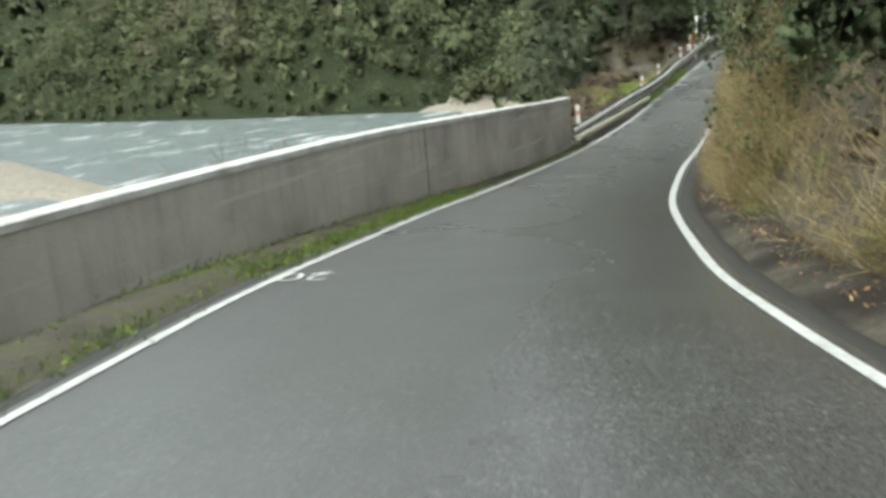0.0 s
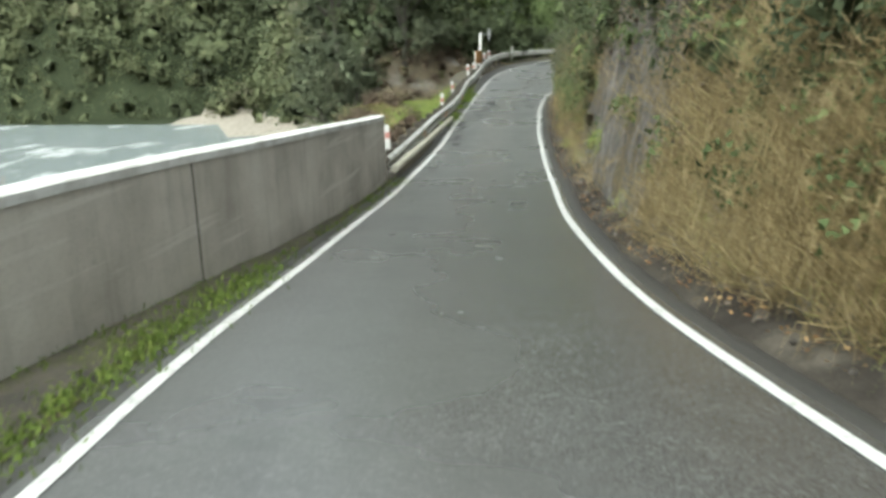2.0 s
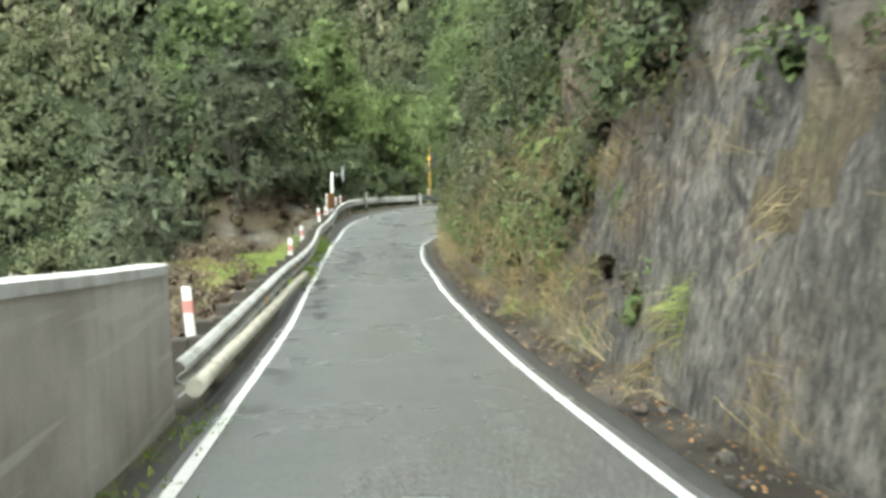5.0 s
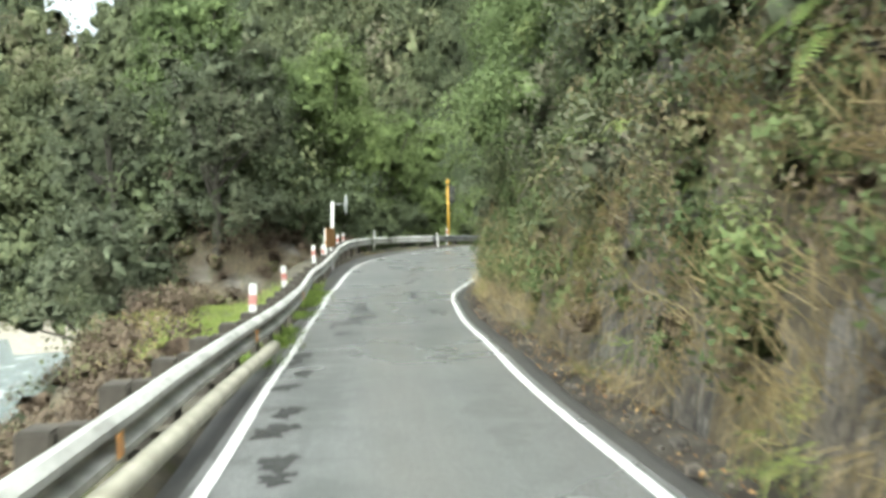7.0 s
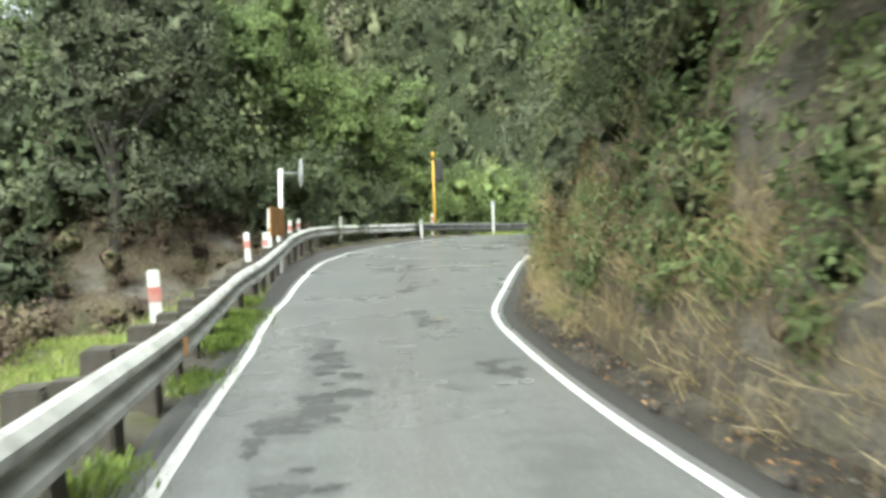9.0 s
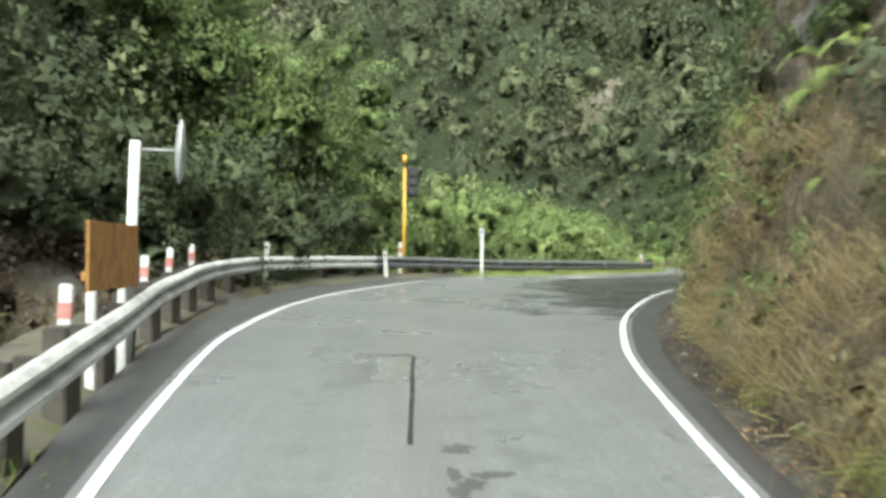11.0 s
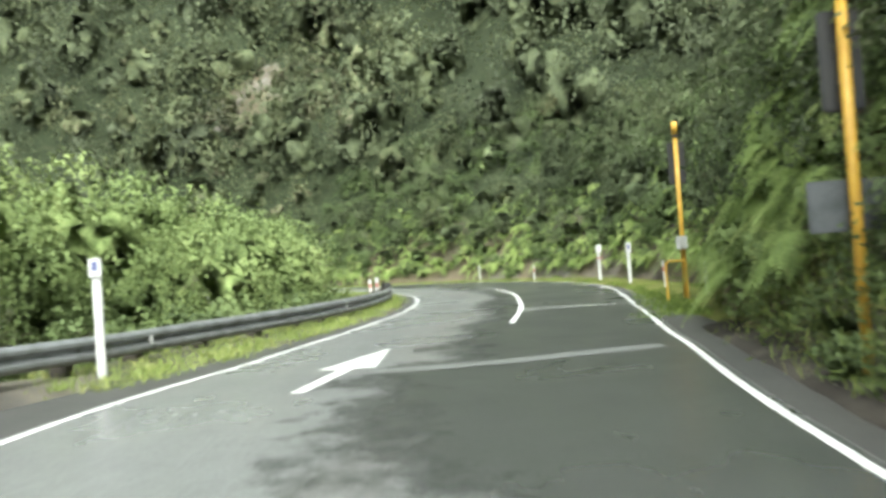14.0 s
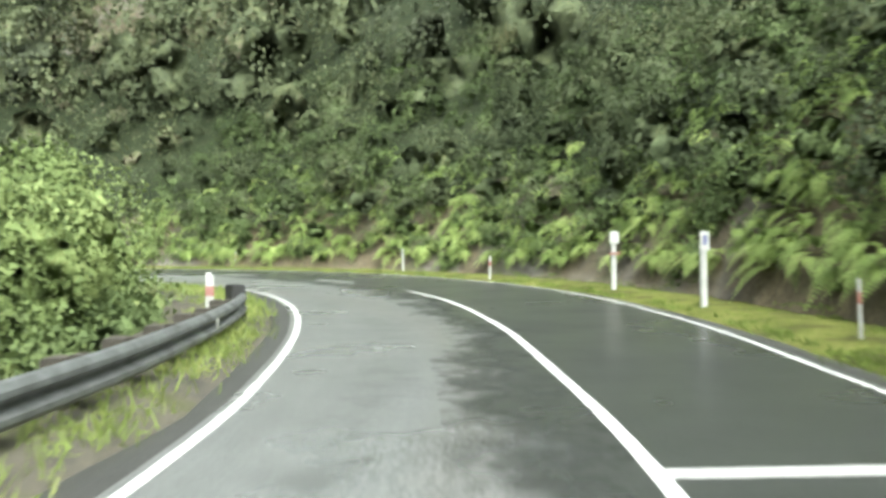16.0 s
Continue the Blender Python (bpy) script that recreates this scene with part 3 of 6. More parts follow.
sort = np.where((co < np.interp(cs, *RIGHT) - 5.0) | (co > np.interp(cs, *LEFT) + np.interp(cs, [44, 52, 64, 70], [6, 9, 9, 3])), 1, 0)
sort = np.where((cz < WATER_Z + 1.3) & (((cy < 100) & (cx < -48)) | ((cx > -82) & (cx < -45))), 2, sort)
sort = np.where(np.exp(-(((cx - 21.5) / 5) ** 2 + ((cy - 118) / 5) ** 2)) > 0.62, 0, sort)
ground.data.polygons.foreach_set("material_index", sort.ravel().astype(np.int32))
tagged(ground, "rocky brown hillside soil with moss and leaf litter", "ground", kind="structure")

face_rows, face_mat = [], []
for s in np.arange(-9.0, 78.0, 0.2):
    d = np.linspace(0, 1, 84) ** 1.7 * 5.3 - 0.1
    x, y, nx, ny = at_s(s)
    off = np.interp(s, *RIGHT) - np.interp(s, *VERGE_R) - d
    px, py = x + nx * off, y + ny * off
    pz = land(px, py)
    u = np.full(len(d), s)
    crag = vnoise(u, pz, 1.3, 31, 4) * 0.35 + np.abs(vnoise(u * 1.5, pz * 0.7, 0.5, 35, 4)) * 0.42 + vnoise(u, pz * 0.5, 0.3, 37, 2) * 0.2
    push = np.clip((d - 0.1) / 0.7, 0, 1) * crag + 0.06
    face_rows.append(np.stack([px + nx * push, py + ny * push, pz + 0.04 + 0.1 * vnoise(u, d, 0.4, 39, 2) * np.clip(d, 0, 1)], -1))
    stony = np.interp(s, [12, 17, 30, 36, 40, 46], [-0.5, 0.35, 0.35, 0.1, -0.4, -0.6]) + vnoise(u, pz, 2.0, 41)
    face_mat.append((stony > 0).astype(np.int32)[:-1])
bank_face = strip("bank_face", np.array(face_rows), GROUND, smooth=False)
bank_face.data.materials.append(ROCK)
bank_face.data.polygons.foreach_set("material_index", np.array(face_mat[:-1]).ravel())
tagged(bank_face, "steep cutting of grey rock and brown earth beside the road", "rock face", kind="structure")

S_ROAD = np.arange(S_MIN + 1, 118, 0.5)


def lane_strip(name, table_a, table_b, da, db, mat, dz, cols, s_list=S_ROAD, wave=0.0, seed=0):
    rows, uvs = [], []
    for s in s_list:
        a, b = np.interp(s, *table_a) + da, np.interp(s, *table_b) + db
        if wave:
            b += wave * float(vnoise(np.array(s), np.array(0.0), 2.2, seed))
        offs = np.linspace(a, b, cols)
        rows.append([P(s, o, dz) for o in offs])
        mid = 0.5 * (np.interp(s, *LEFT) + np.interp(s, *RIGHT)) if s < 66 else 0.0
        uvs.append([(o - mid, s) for o in offs])
    return strip(name, rows, mat, uvs)


road = tagged(lane_strip("road", LEFT, RIGHT, 0.12, -0.12, ASPHALT, 0.0, 15), "wet grey asphalt road with dark stains and wheel tracks", "road", kind="structure")


def shoulder(name, side, inner, outer, mat, wave, label, s_list=S_ROAD, drop=-0.03):
    table, sign = (LEFT, 1) if side == "left" else (RIGHT, -1)
    rows, uvs = [], []
    for s in s_list:
        base = float(np.interp(s, *table))
        wide = float(np.interp(s, *outer)) + wave * float(vnoise(np.array(s), np.array(7.0), 1.7, 3 if sign > 0 else 4))
        offs = [base + sign * (inner + (wide - inner) * u) for u in (0, 0.35, 0.7, 1.0)]
        rows.append([P(s, o, z) for o, z in zip(offs, (-0.006, -0.012, drop, -0.22))])
        uvs.append([(o + 30, s) for o in offs])
    return tagged(strip(name, rows if sign < 0 else [r[::-1] for r in rows], mat, uvs), label, "road edge", kind="structure")


shoulder("road_edge_left", "left", 0.1, ([-10, 46, 52, 58, 62, 66, 70, 74, 80, 200], [0.42, 0.42, 0.7, 1.3, 2.0, 2.0, 1.5, 0.9, 0.5, 0.5]), SHOULDER, 0.1, "dark worn asphalt edge beside the white line")
shoulder("road_edge_right", "right", 0.1, ([-10, 20, 50, 60, 68, 73, 78, 83, 200], [0.42, 0.4, 0.5, 0.8, 0.85, 1.15, 0.95, 0.55, 0.5]), SHOULDER, 0.08, "dark broken asphalt edge below the bank")


def verge_strip(name, side, inner, outer, mat, label, lo, hi):
    rows = []
    for s in np.arange(lo, hi, 0.4):
        table, sign = (LEFT, 1) if side == "left" else (RIGHT, -1)
        base = float(np.interp(s, *table))
        a, b = float(np.interp(s, *inner)), float(np.interp(s, *outer))
        row = []
        for u in np.linspace(0, 1, 6):
            o = base + sign * (a + (b - a) * u)
            p = P(s, o, 0)
            hump = 0.05 * math.sin(math.pi * min(u * 1.3, 1.0))
            p.z += -0.09 * (1 - min(u * 4, 1)) + hump + 0.03 * float(vnoise(np.array(p.x), np.array(p.y), 0.9, 11)) - (0.25 if u == 1 else 0)
            row.append(p)
        rows.append(row if sign < 0 else row[::-1])
    return tagged(strip(name, rows, mat), label, "verge", kind="structure")


verge_strip("verge_right", "right", ([0, 200], [0.3, 0.3]), ([-10, 56, 62, 70, 76, 79, 84, 90, 200], [1.7, 1.5, 1.8, 1.7, 1.9, 2.5, 2.9, 2.9, 2.8]), GRAVEL, "brown grit and dead leaves at the foot of the bank", -10, 73)
verge_strip("verge_right_grass", "right", ([72, 78, 83, 200], [0.85, 0.7, 0.35, 0.3]), ([-10, 60, 70, 76, 79, 84, 90, 200], [1.5, 1.5, 1.6, 1.9, 2.5, 2.9, 2.9, 2.8]), MOSSY, "mossy yellow-green grass verge below the fern bank", 72.6, 112)
verge_strip("verge_left", "left", ([-10, 46, 52, 58, 62, 66, 70, 74, 80, 200], [0.3, 0.3, 0.6, 1.2, 1.9, 1.9, 1.4, 0.8, 0.4, 0.4]), ([-10, 5, 14, 24, 38, 46, 52, 58, 62, 66, 74, 80, 200], [2.0, 1.6, 1.2, 0.9, 1.0, 1.5, 2.0, 3.2, 3.7, 3.6, 3.0, 2.6, 2.6]), VERGE, "mossy gravel verge along the road", -10, 112)

# darker reseal: the right half of the two-lane part
reseal_rows, reseal_uv = [], []
for s in np.arange(59.5, 112, 0.5):
    a = float(np.interp(s, *MIDDLE)) + 1.15 if s > 76 else float(np.interp(s, [59.5, 64, 66, 70, 71, 76], [0.3, 0.6, 1.1, 1.1, 0.2, 0.05]))
    b = float(np.interp(s, *RIGHT)) - 0.1
    offs = np.linspace(a, b, 9)
    reseal_rows.append([P(s, o, 0.004) for o in offs])
    reseal_uv.append([((a - o) * min(1.0, (s - 59) / 11), s) for o in offs])
tagged(strip("road_reseal", reseal_rows, RESEAL, reseal_uv), "darker resealed asphalt lane", "road", kind="structure")


band_rows, band_uv = [], []
for u in np.linspace(0, 1, 14):
    o, c = 1.5 - 4.3 * u, 69.75 + 1.1 * u + 0.06 * math.sin(9 * u)
    band_rows.append([P(c - 0.17, o, 0.007), P(c + 0.17, o, 0.007)])
    band_uv.append([(o + 6.0, c - 0.17), (o + 6.0, c + 0.17)])
tagged(strip("trench_patch", band_rows, ASPHALT, band_uv), "paler asphalt strip where a trench crosses the road", "road patch", kind="structure")
for pts in (((52.0, 0.14), (53.6, 0.24), (55.5, 0.4)), ((55.5, 0.42), (55.47, 0.66), (55.44, 0.9))):
    seam = []
    for (s0, o0), (s1, o1) in zip(pts, pts[1:]):
        for u in np.linspace(0, 1, 8):
            c, o, w = s0 + (s1 - s0) * u, o0 + (o1 - o0) * u, 0.016 + 0.008 * random.random()
            seam.append([P(c, o + w, 0.006), P(c, o - w, 0.006)] if s1 - s0 > 1 else [P(c - w, o, 0.006), P(c + w, o, 0.006)])
    tagged(strip("patch_seam", seam, TAR), "dark tar seam at the edge of an asphalt patch", "road patch", kind="structure")


def tar_blotch(spots, seed, mat, label):
    """One group of ragged tar flecks: along the road, across it, half length, half width."""
    rnd = random.Random(seed)
    bm = bmesh.new()
    for k, (s, o, a, b) in enumerate(spots):
        ph = [rnd.uniform(0, 6.28) for _ in range(3)]
        ring = []
        for j in range(26):
            t = 2 * math.pi * j / 26
            r = 1 + 0.2 * math.sin(2 * t + ph[0]) + 0.2 * math.sin(5 * t + ph[1]) + 0.12 * math.sin(9 * t + ph[2]) + rnd.uniform(-0.08, 0.08)
            ring.append(bm.verts.new(P(s + a * r * math.cos(t), o + b * r * math.sin(t), 0.0045 + 0.0002 * (k % 8))))
        mid = bm.verts.new(P(s, o, 0.0045 + 0.0002 * (k % 8)))
        for j in range(26):
            bm.faces.new((mid, ring[j], ring[(j + 1) % 26]))
    bmesh.ops.recalc_face_normals(bm, faces=bm.faces)
    for f in bm.faces:
        if f.normal.z < 0:
            f.normal_flip()
    me = bpy.data.meshes.new("tar_patch")
    bm.to_mesh(me)
    bm.free()
    me.materials.append(mat)
    return tagged(new("tar_patch", me), label, "road patch", kind="structure")


for k, (s, o, a, b) in enumerate(((37.7, 0.88, 0.28, 0.12), (37.15, 0.9, 0.2, 0.09), (36.28, 0.7, 0.22, 0.08), (35.45, 0.83, 0.13, 0.13), (34.2, 0.68, 0.24, 0.1), (33.5, 0.74, 0.24, 0.15), (32.5, 0.63, 0.2, 0.11), (32.1, 0.6, 0.12, 0.1))):
    tar_blotch([(s, o, a, b), (s + 0.12, o - b * 0.8, a * 0.6, b * 0.6)], 60 + k, WET_TAR, "black tar blotch beside the edge line")
pick = random.Random(7)
for s, o, long, wide, count in ((44.6, 0.33, 1.1, 0.16, 22), (42.4, 0.3, 0.7, 0.22, 26), (41.6, 0.62, 0.5, 0.14, 10), (40.4, 0.4, 0.35, 0.2, 10), (43.6, -1.2, 0.4, 0.13, 12), (47.4, -0.85, 0.7, 0.15, 12), (51.2, -0.3, 0.9, 0.2, 10)):
    tar_blotch([(s + pick.gauss(0, 0.5) * long, o + pick.gauss(0, 0.6) * wide, pick.uniform(0.03, 0.12), pick.uniform(0.04, 0.14)) for _ in range(count)], int(s * 10), WORN_TAR, "dark worn tar flecks in the wheel track")


def painted_line(name, table, lo, hi, width, label, shift=0.0, step=0.4):
    rows = []
    for s in np.arange(lo, hi + 0.01, step):
        c = float(np.interp(s, *table)) + shift
        w = width * (1 + 0.1 * float(vnoise(np.array(s), np.array(1.0), 0.9, 2))) / 2
        rows.append([P(s, c + w, 0.008), P(s, c - w, 0.008)])
    return tagged(strip(name, rows, LINE), label, "road marking", kind="structure")


painted_line("edge_line_left", LEFT, S_MIN + 2, 112, 0.09, "white painted edge line, worn in places")
painted_line("edge_line_right", RIGHT, S_MIN + 2, 112, 0.085, "white painted edge line along the bank side")
painted_line("centre_line", MIDDLE, 75.2, 92.5, 0.105, "solid white centre line")
for a, b in ((95.5, 97.5), (100.5, 102.5)):
    painted_line("centre_dash", MIDDLE, a, b, 0.12, "white centre line dash", step=0.5)
for u0, u1 in ((0.0, 0.715), (0.74, 1.0)):
    stop_rows = [[P(78.32 + 0.2 * u, -0.96 - 2.15 * u, 0.012), P(78.48 + 0.2 * u, -0.96 - 2.15 * u, 0.012)] for u in np.linspace(u0, u1, 6)]
    tagged(strip("stop_line", stop_rows, LINE), "broken white limit line across the lane", "road marking", kind="structure")


def flat_shape(name, pts, z, label):
    bm = bmesh.new()
    bm.faces.new([bm.verts.new(p) for p in pts])
    bmesh.ops.triangulate(bm, faces=bm.faces)
    ob = part(name, bm, LINE)
    return tagged(ob, label, "road marking", kind="structure")


tip, tail = P(72.3, 0.49, 0.012), P(68.8, 1.1, 0.012)
way = (tip - tail).normalized()
side = Vector((-way.y, way.x, 0))
barb = tip - way * 1.95
flat_shape("direction_arrow", [tip, barb + side * 0.33, barb + side * 0.085, tail + side * 0.075, tail - side * 0.075, barb - side * 0.085, barb - side * 0.33], 0, "white painted straight-ahead arrow on the asphalt")

txt = bpy.data.curves.new("speed_number", "FONT")
txt.body, txt.size, txt.align_x = "20", 0.5, "CENTER"
num_ob = new("painted_number", txt)
bpy.context.view_layer.update()
num_me = bpy.data.meshes.new_from_object(num_ob.evaluated_get(bpy.context.evaluated_depsgraph_get()))
bpy.data.objects.remove(num_ob)
num_me.materials.append(LINE)
number = tagged(new("painted_number", num_me), "small white number 20 sprayed on the asphalt", "road marking", kind="structure")
lay = Matrix.Translation(P(12.14, 1.26, 0)) @ pose(0, 0, 0, 0, 0, heading(11.9) + 180 + 4) @ Matrix.Diagonal((1.0, 0.92, 1, 1))
for v in num_me.vertices:  # laid on the sloping road
    v.co = lay @ v.co
    ns, no = nearest(np.array([v.co.x]), np.array([v.co.y]))
    v.co.z = float(road_z(ns, no)[0]) + 0.014

# ---- river ----
water = strip("water", [[(x, y, WATER_Z) for x in axis([(-460, 30, 10)])] for y in axis([(-200, 560, 10)])], WATER)
tagged(water, "grey-green rippled river with pale riffles", "water", kind="structure")

# ---- parapet wall ----
WALL_END = 26.25
WALL_S = [-8, -4, 0, 2, 4, 6, 8, 10, 12, 14, 17, 20, 23, 26, 30]
WALL_OFF = smooth_table((WALL_S, [8.4, 7.37, 6.71, 6.24, 5.59, 5.03, 4.15, 3.34, 2.82, 2.5, 1.95, 1.64, 1.56, 1.49, 1.42]), 3)
WALL_TOP = smooth_table((WALL_S, [0.7, 0.71, 0.66, 0.65, 0.64, 0.63, 0.64, 0.69, 0.81, 0.97, 1.15, 1.23, 1.27, 1.24, 1.2]), 3)
wall = tagged(new("parapet_wall"), "long grey weathered concrete parapet wall with white-painted coping", "wall")


def wall_rows(profile):
    """Rows across the wall: offset outwards, and height over the road or (second sort) below the top."""
    rows = []
    for s in np.append(np.arange(-8.0, WALL_END, 0.5), WALL_END):
        off, top = float(np.interp(s, *WALL_OFF)), float(np.interp(s, *WALL_TOP))
        rows.append([P(s, off + a, b if b < -0.3 else top + b) for a, b in profile])
    return rows


def closed_sweep(name, rows, mat, parent, label=""):
    bm = bmesh.new()
    vs = [[bm.verts.new(p) for p in r] for r in rows]
    k = len(rows[0])
    for r0, r1 in zip(vs, vs[1:]):
        for j in range(k):
            bm.faces.new((r0[j], r0[(j + 1) % k], r1[(j + 1) % k], r1[j]))
    bm.faces.new(vs[0][::-1])
    bm.faces.new(vs[-1])
    bmesh.ops.recalc_face_normals(bm, faces=bm.faces)
    return part(name, bm, mat, parent, label)


closed_sweep("wall_body", wall_rows([(0, -0.6), (0, -0.08), (0.24, -0.08), (0.24, -1.2)]), CONCRETE, wall)
closed_sweep("coping", wall_rows([(-0.012, -0.08), (-0.012, -0.015), (0.01, 0.0), (0.23, 0.0), (0.255, -0.015), (0.255, -0.08)]), WALL_WHITE, wall, "chipped white-painted coping")

for sj in (9.0, 17.7):  # upright joints between the lengths of wall
    top = float(np.interp(sj, *WALL_TOP)) - 0.09
    joint = part("joint", box(0.012, 0.022, top + 0.25, (0, 0, (top - 0.25) / 2), 0.003), TIMBER, wall, "dark open joint")
    joint.matrix_basis = Matrix.Translation(P(sj, float(np.interp(sj, *WALL_OFF)), 0)) @ pose(0, 0, 0, 0, 0, heading(sj))

# ---- guard rails ----
BEAM = [(-0.0, 0.155), (-0.035, 0.14), (-0.075, 0.10), (-0.075, 0.06), (-0.01, 0.02), (0.0, 0.0), (-0.01, -0.02), (-0.075, -0.06), (-0.075, -0.10), (-0.035, -0.14), (0.0, -0.155)]


def rail_top(s):
    return float(np.interp(s, [27, 33, 40, 46, 50, 58, 62, 66, 72, 84, 89], [0.46, 0.6, 0.66, 0.66, 0.67, 0.72, 0.66, 0.54, 0.48, 0.44, 0.46]))


def beam(parent, lo, hi, mat, label):
    bm = bmesh.new()
    prof = BEAM + [(a + 0.008, b * 0.97) for a, b in BEAM[::-1]]
    vs = []
    for s in np.append(np.arange(lo, hi - 0.1, 0.5), hi):
        o, zt = float(np.interp(s, *RAIL)), rail_top(s)
        vs.append([bm.verts.new(P(s, o + a, zt - 0.155 + b)) for a, b in prof])
    k = len(prof)
    for r0, r1 in zip(vs, vs[1:]):
        for j in range(k):
            bm.faces.new((r0[j], r0[(j + 1) % k], r1[(j + 1) % k], r1[j]))
    bm.faces.new(vs[0][::-1])
    bm.faces.new(vs[-1])
    bmesh.ops.recalc_face_normals(bm, faces=bm.faces)
    return part("beam", bm, mat, parent, label)


POST_ME, BLOCK_ME = {}, {}


def rail_posts(parent, lo, hi, step, tall):
    for s in np.arange(lo, hi, step):
        o, zt = float(np.interp(s, *RAIL)), rail_top(s)
        if "p" not in POST_ME:
            ob = part("post", box(0.19, 0.25, 1.6, (0, 0, -0.8), 0.015), TIMBER, parent)
            POST_ME["p"] = ob.data
            bl = part("block", box(0.14, 0.16, 0.3, (0, 0, -0.15), 0.012), TIMBER, parent)
            BLOCK_ME["b"] = bl.data
        else:
            ob, bl = new("post", POST_ME["p"]), new("block", BLOCK_ME["b"])
            ob.parent = bl.parent = parent
        wob = random.uniform(-3, 3)
        ob.matrix_basis = Matrix.Translation(P(s, o + 0.25, zt + tall + random.uniform(-0.02, 0.02))) @ pose(0, 0, 0, random.uniform(-2, 2), random.uniform(-2, 2), heading(s) + wob)
        bl.matrix_basis = Matrix.Translation(P(s, o + 0.085, zt - 0.01)) @ pose(0, 0, 0, 0, 0, heading(s))


rail_a = tagged(new("guard_rail"), "weathered white steel guard rail on dark timber posts above the river", "guard rail", "roadside barriers")
beam(rail_a, 26.3, 66.8, RAIL_PALE, "pale weathered W-beam")
rail_posts(rail_a, 27.6, 66.6, 1.25, -0.04)
rail_b = tagged(new("guard_rail"), "dull grey galvanised guard rail on timber posts, ending at a bend", "guard rail", "roadside barriers")
beam(rail_b, 66.81, 87.4, GALV, "grey galvanised W-beam")
rail_posts(rail_b, 67.4, 87.2, 1.25, -0.02)
part("end_post", box(0.22, 0.3, 0.75, P(87.5, 2.68, 0.2), 0.02), BLACK, rail_b, "black rubber-faced terminal")
for s in (72.3, 78.3, 83.9):
    part("reflector", box(0.01, 0.1, 0.12, (0, 0, 0), 0.003, pose(0, 0, 0, 0, 0, heading(s))), POST_WHITE, rail_b).location = P(s, float(np.interp(s, *RAIL)) - 0.085, rail_top(s) - 0.15)
for s in (31.5, 36.2, 42.4):
    part("reflector", box(0.012, 0.1, 0.13, (0, 0, 0), 0.003, pose(0, 0, 0, 0, 0, heading(s))), ORANGE, rail_a, "orange reflector").location = P(s, float(np.interp(s, *RAIL)) - 0.085, rail_top(s) - 0.17)

low = tagged(new("low_rail"), "pale weathered pipe rail low beside the road", "rail")
bm = bmesh.new()
ring_prev = None
for s in np.arange(26.3, 37.2, 0.6):
    c = P(s, float(np.interp(s, *RAIL)) - 0.13, 0.22)
    x, y, nx, ny = at_s(s)
    ring = [bm.verts.new(c + Vector((float(nx), float(ny), 0)) * 0.075 * math.cos(a) + Vector((0, 0, 0.075 * math.sin(a)))) for a in np.linspace(0, 2 * math.pi, 12, endpoint=False)]
    if ring_prev:
        for j in range(12):
            f = bm.faces.new((ring_prev[j], ring_prev[(j + 1) % 12], ring[(j + 1) % 12], ring[j]))
            f.smooth = True
    else:
        bm.faces.new(ring[::-1])
    ring_prev = ring
bm.faces.new(ring_prev)
bmesh.ops.recalc_face_normals(bm, faces=bm.faces)
part("pipe", bm, PALE_TIMBER, low)
for s in np.arange(27.4, 37, 2.5):
    part("bracket", box(0.08, 0.26, 0.1, (0, 0, 0), 0.01, pose(0, 0, 0, 0, 0, heading(s) + 90)), TIMBER, low).location = P(s, float(np.interp(s, *RAIL)) + 0.05, 0.22)


# ---- marker posts ----
def marker_post(height, wide=0.1, band=True, label="white roadside marker post with a faded red band"):
    ob = tagged(new("marker_post"), label, "marker post", "roadside marker posts")
    part("shaft", box(wide, 0.035, height + 0.3, (0, 0, (height - 0.3) / 2), 0.012), POST_WHITE, ob)
    if band:
        part("band", box(wide + 0.006, 0.041, 0.14, (0, 0, height - 0.22), 0.004), POST_RED, ob, "faded red band")
    else:
        part("reflector", box(wide * 0.5, 0.044, 0.07, (0, 0, height - 0.12), 0.004), SIGN_GREY, ob)
    return ob


PROTO = {True: None, False: None}
MARKERS = [(27.2, 0.32, 0.9, False), (28.5, 0.32, 0.88, True), (38.2, 0.32, 0.94, True), (43.9, 0.34, 1.0, True), (50.8, 0.34, 1.08, True), (52.9, 0.34, 0.95, True), (56.4, 0.34, 0.98, True), (57.7, 0.34, 1.02, True), (59.5, 0.34, 1.0, True), (63.1, 0.32, 0.94, False), (67.06, -0.16, 0.68, False), (68.2, 0.3, 0.92, True), (86.2, 0.35, 0.78, True), (89.5, 0.5, 0.7, True)]  # along the road, behind the rail, height
for s, o, top, band in MARKERS:
    base = P(s, float(np.interp(s, *RAIL)) + o, 0)
    ob = marker_post(top, 0.11, band, "white marker post with faded red band behind the guard rail" if band else "plain white marker post beside the guard rail")
    ob.matrix_world = Matrix.Translation(base) @ pose(0, 0, 0, random.uniform(-3, 3), random.uniform(-3, 3), heading(s) + random.uniform(-12, 12))
for x, y, zb, h, band in ((15.84, 63.39, 0.47, 0.77, True), (13.35, 59.58, 0.42, 0.81, False), (21.24, 77.07, 0.5, 0.66, True), (22.09, 83.06, 0.5, 0.8, False), (19.6, 92.5, 0.45, 0.7, True)):
    ob = marker_post(h, 0.13, band, "white marker post with red band on the grass verge" if band else "plain white marker post on the grass verge")
    ob.matrix_world = pose(x, y, zb, random.uniform(-2, 2), random.uniform(-2, 2), 30)


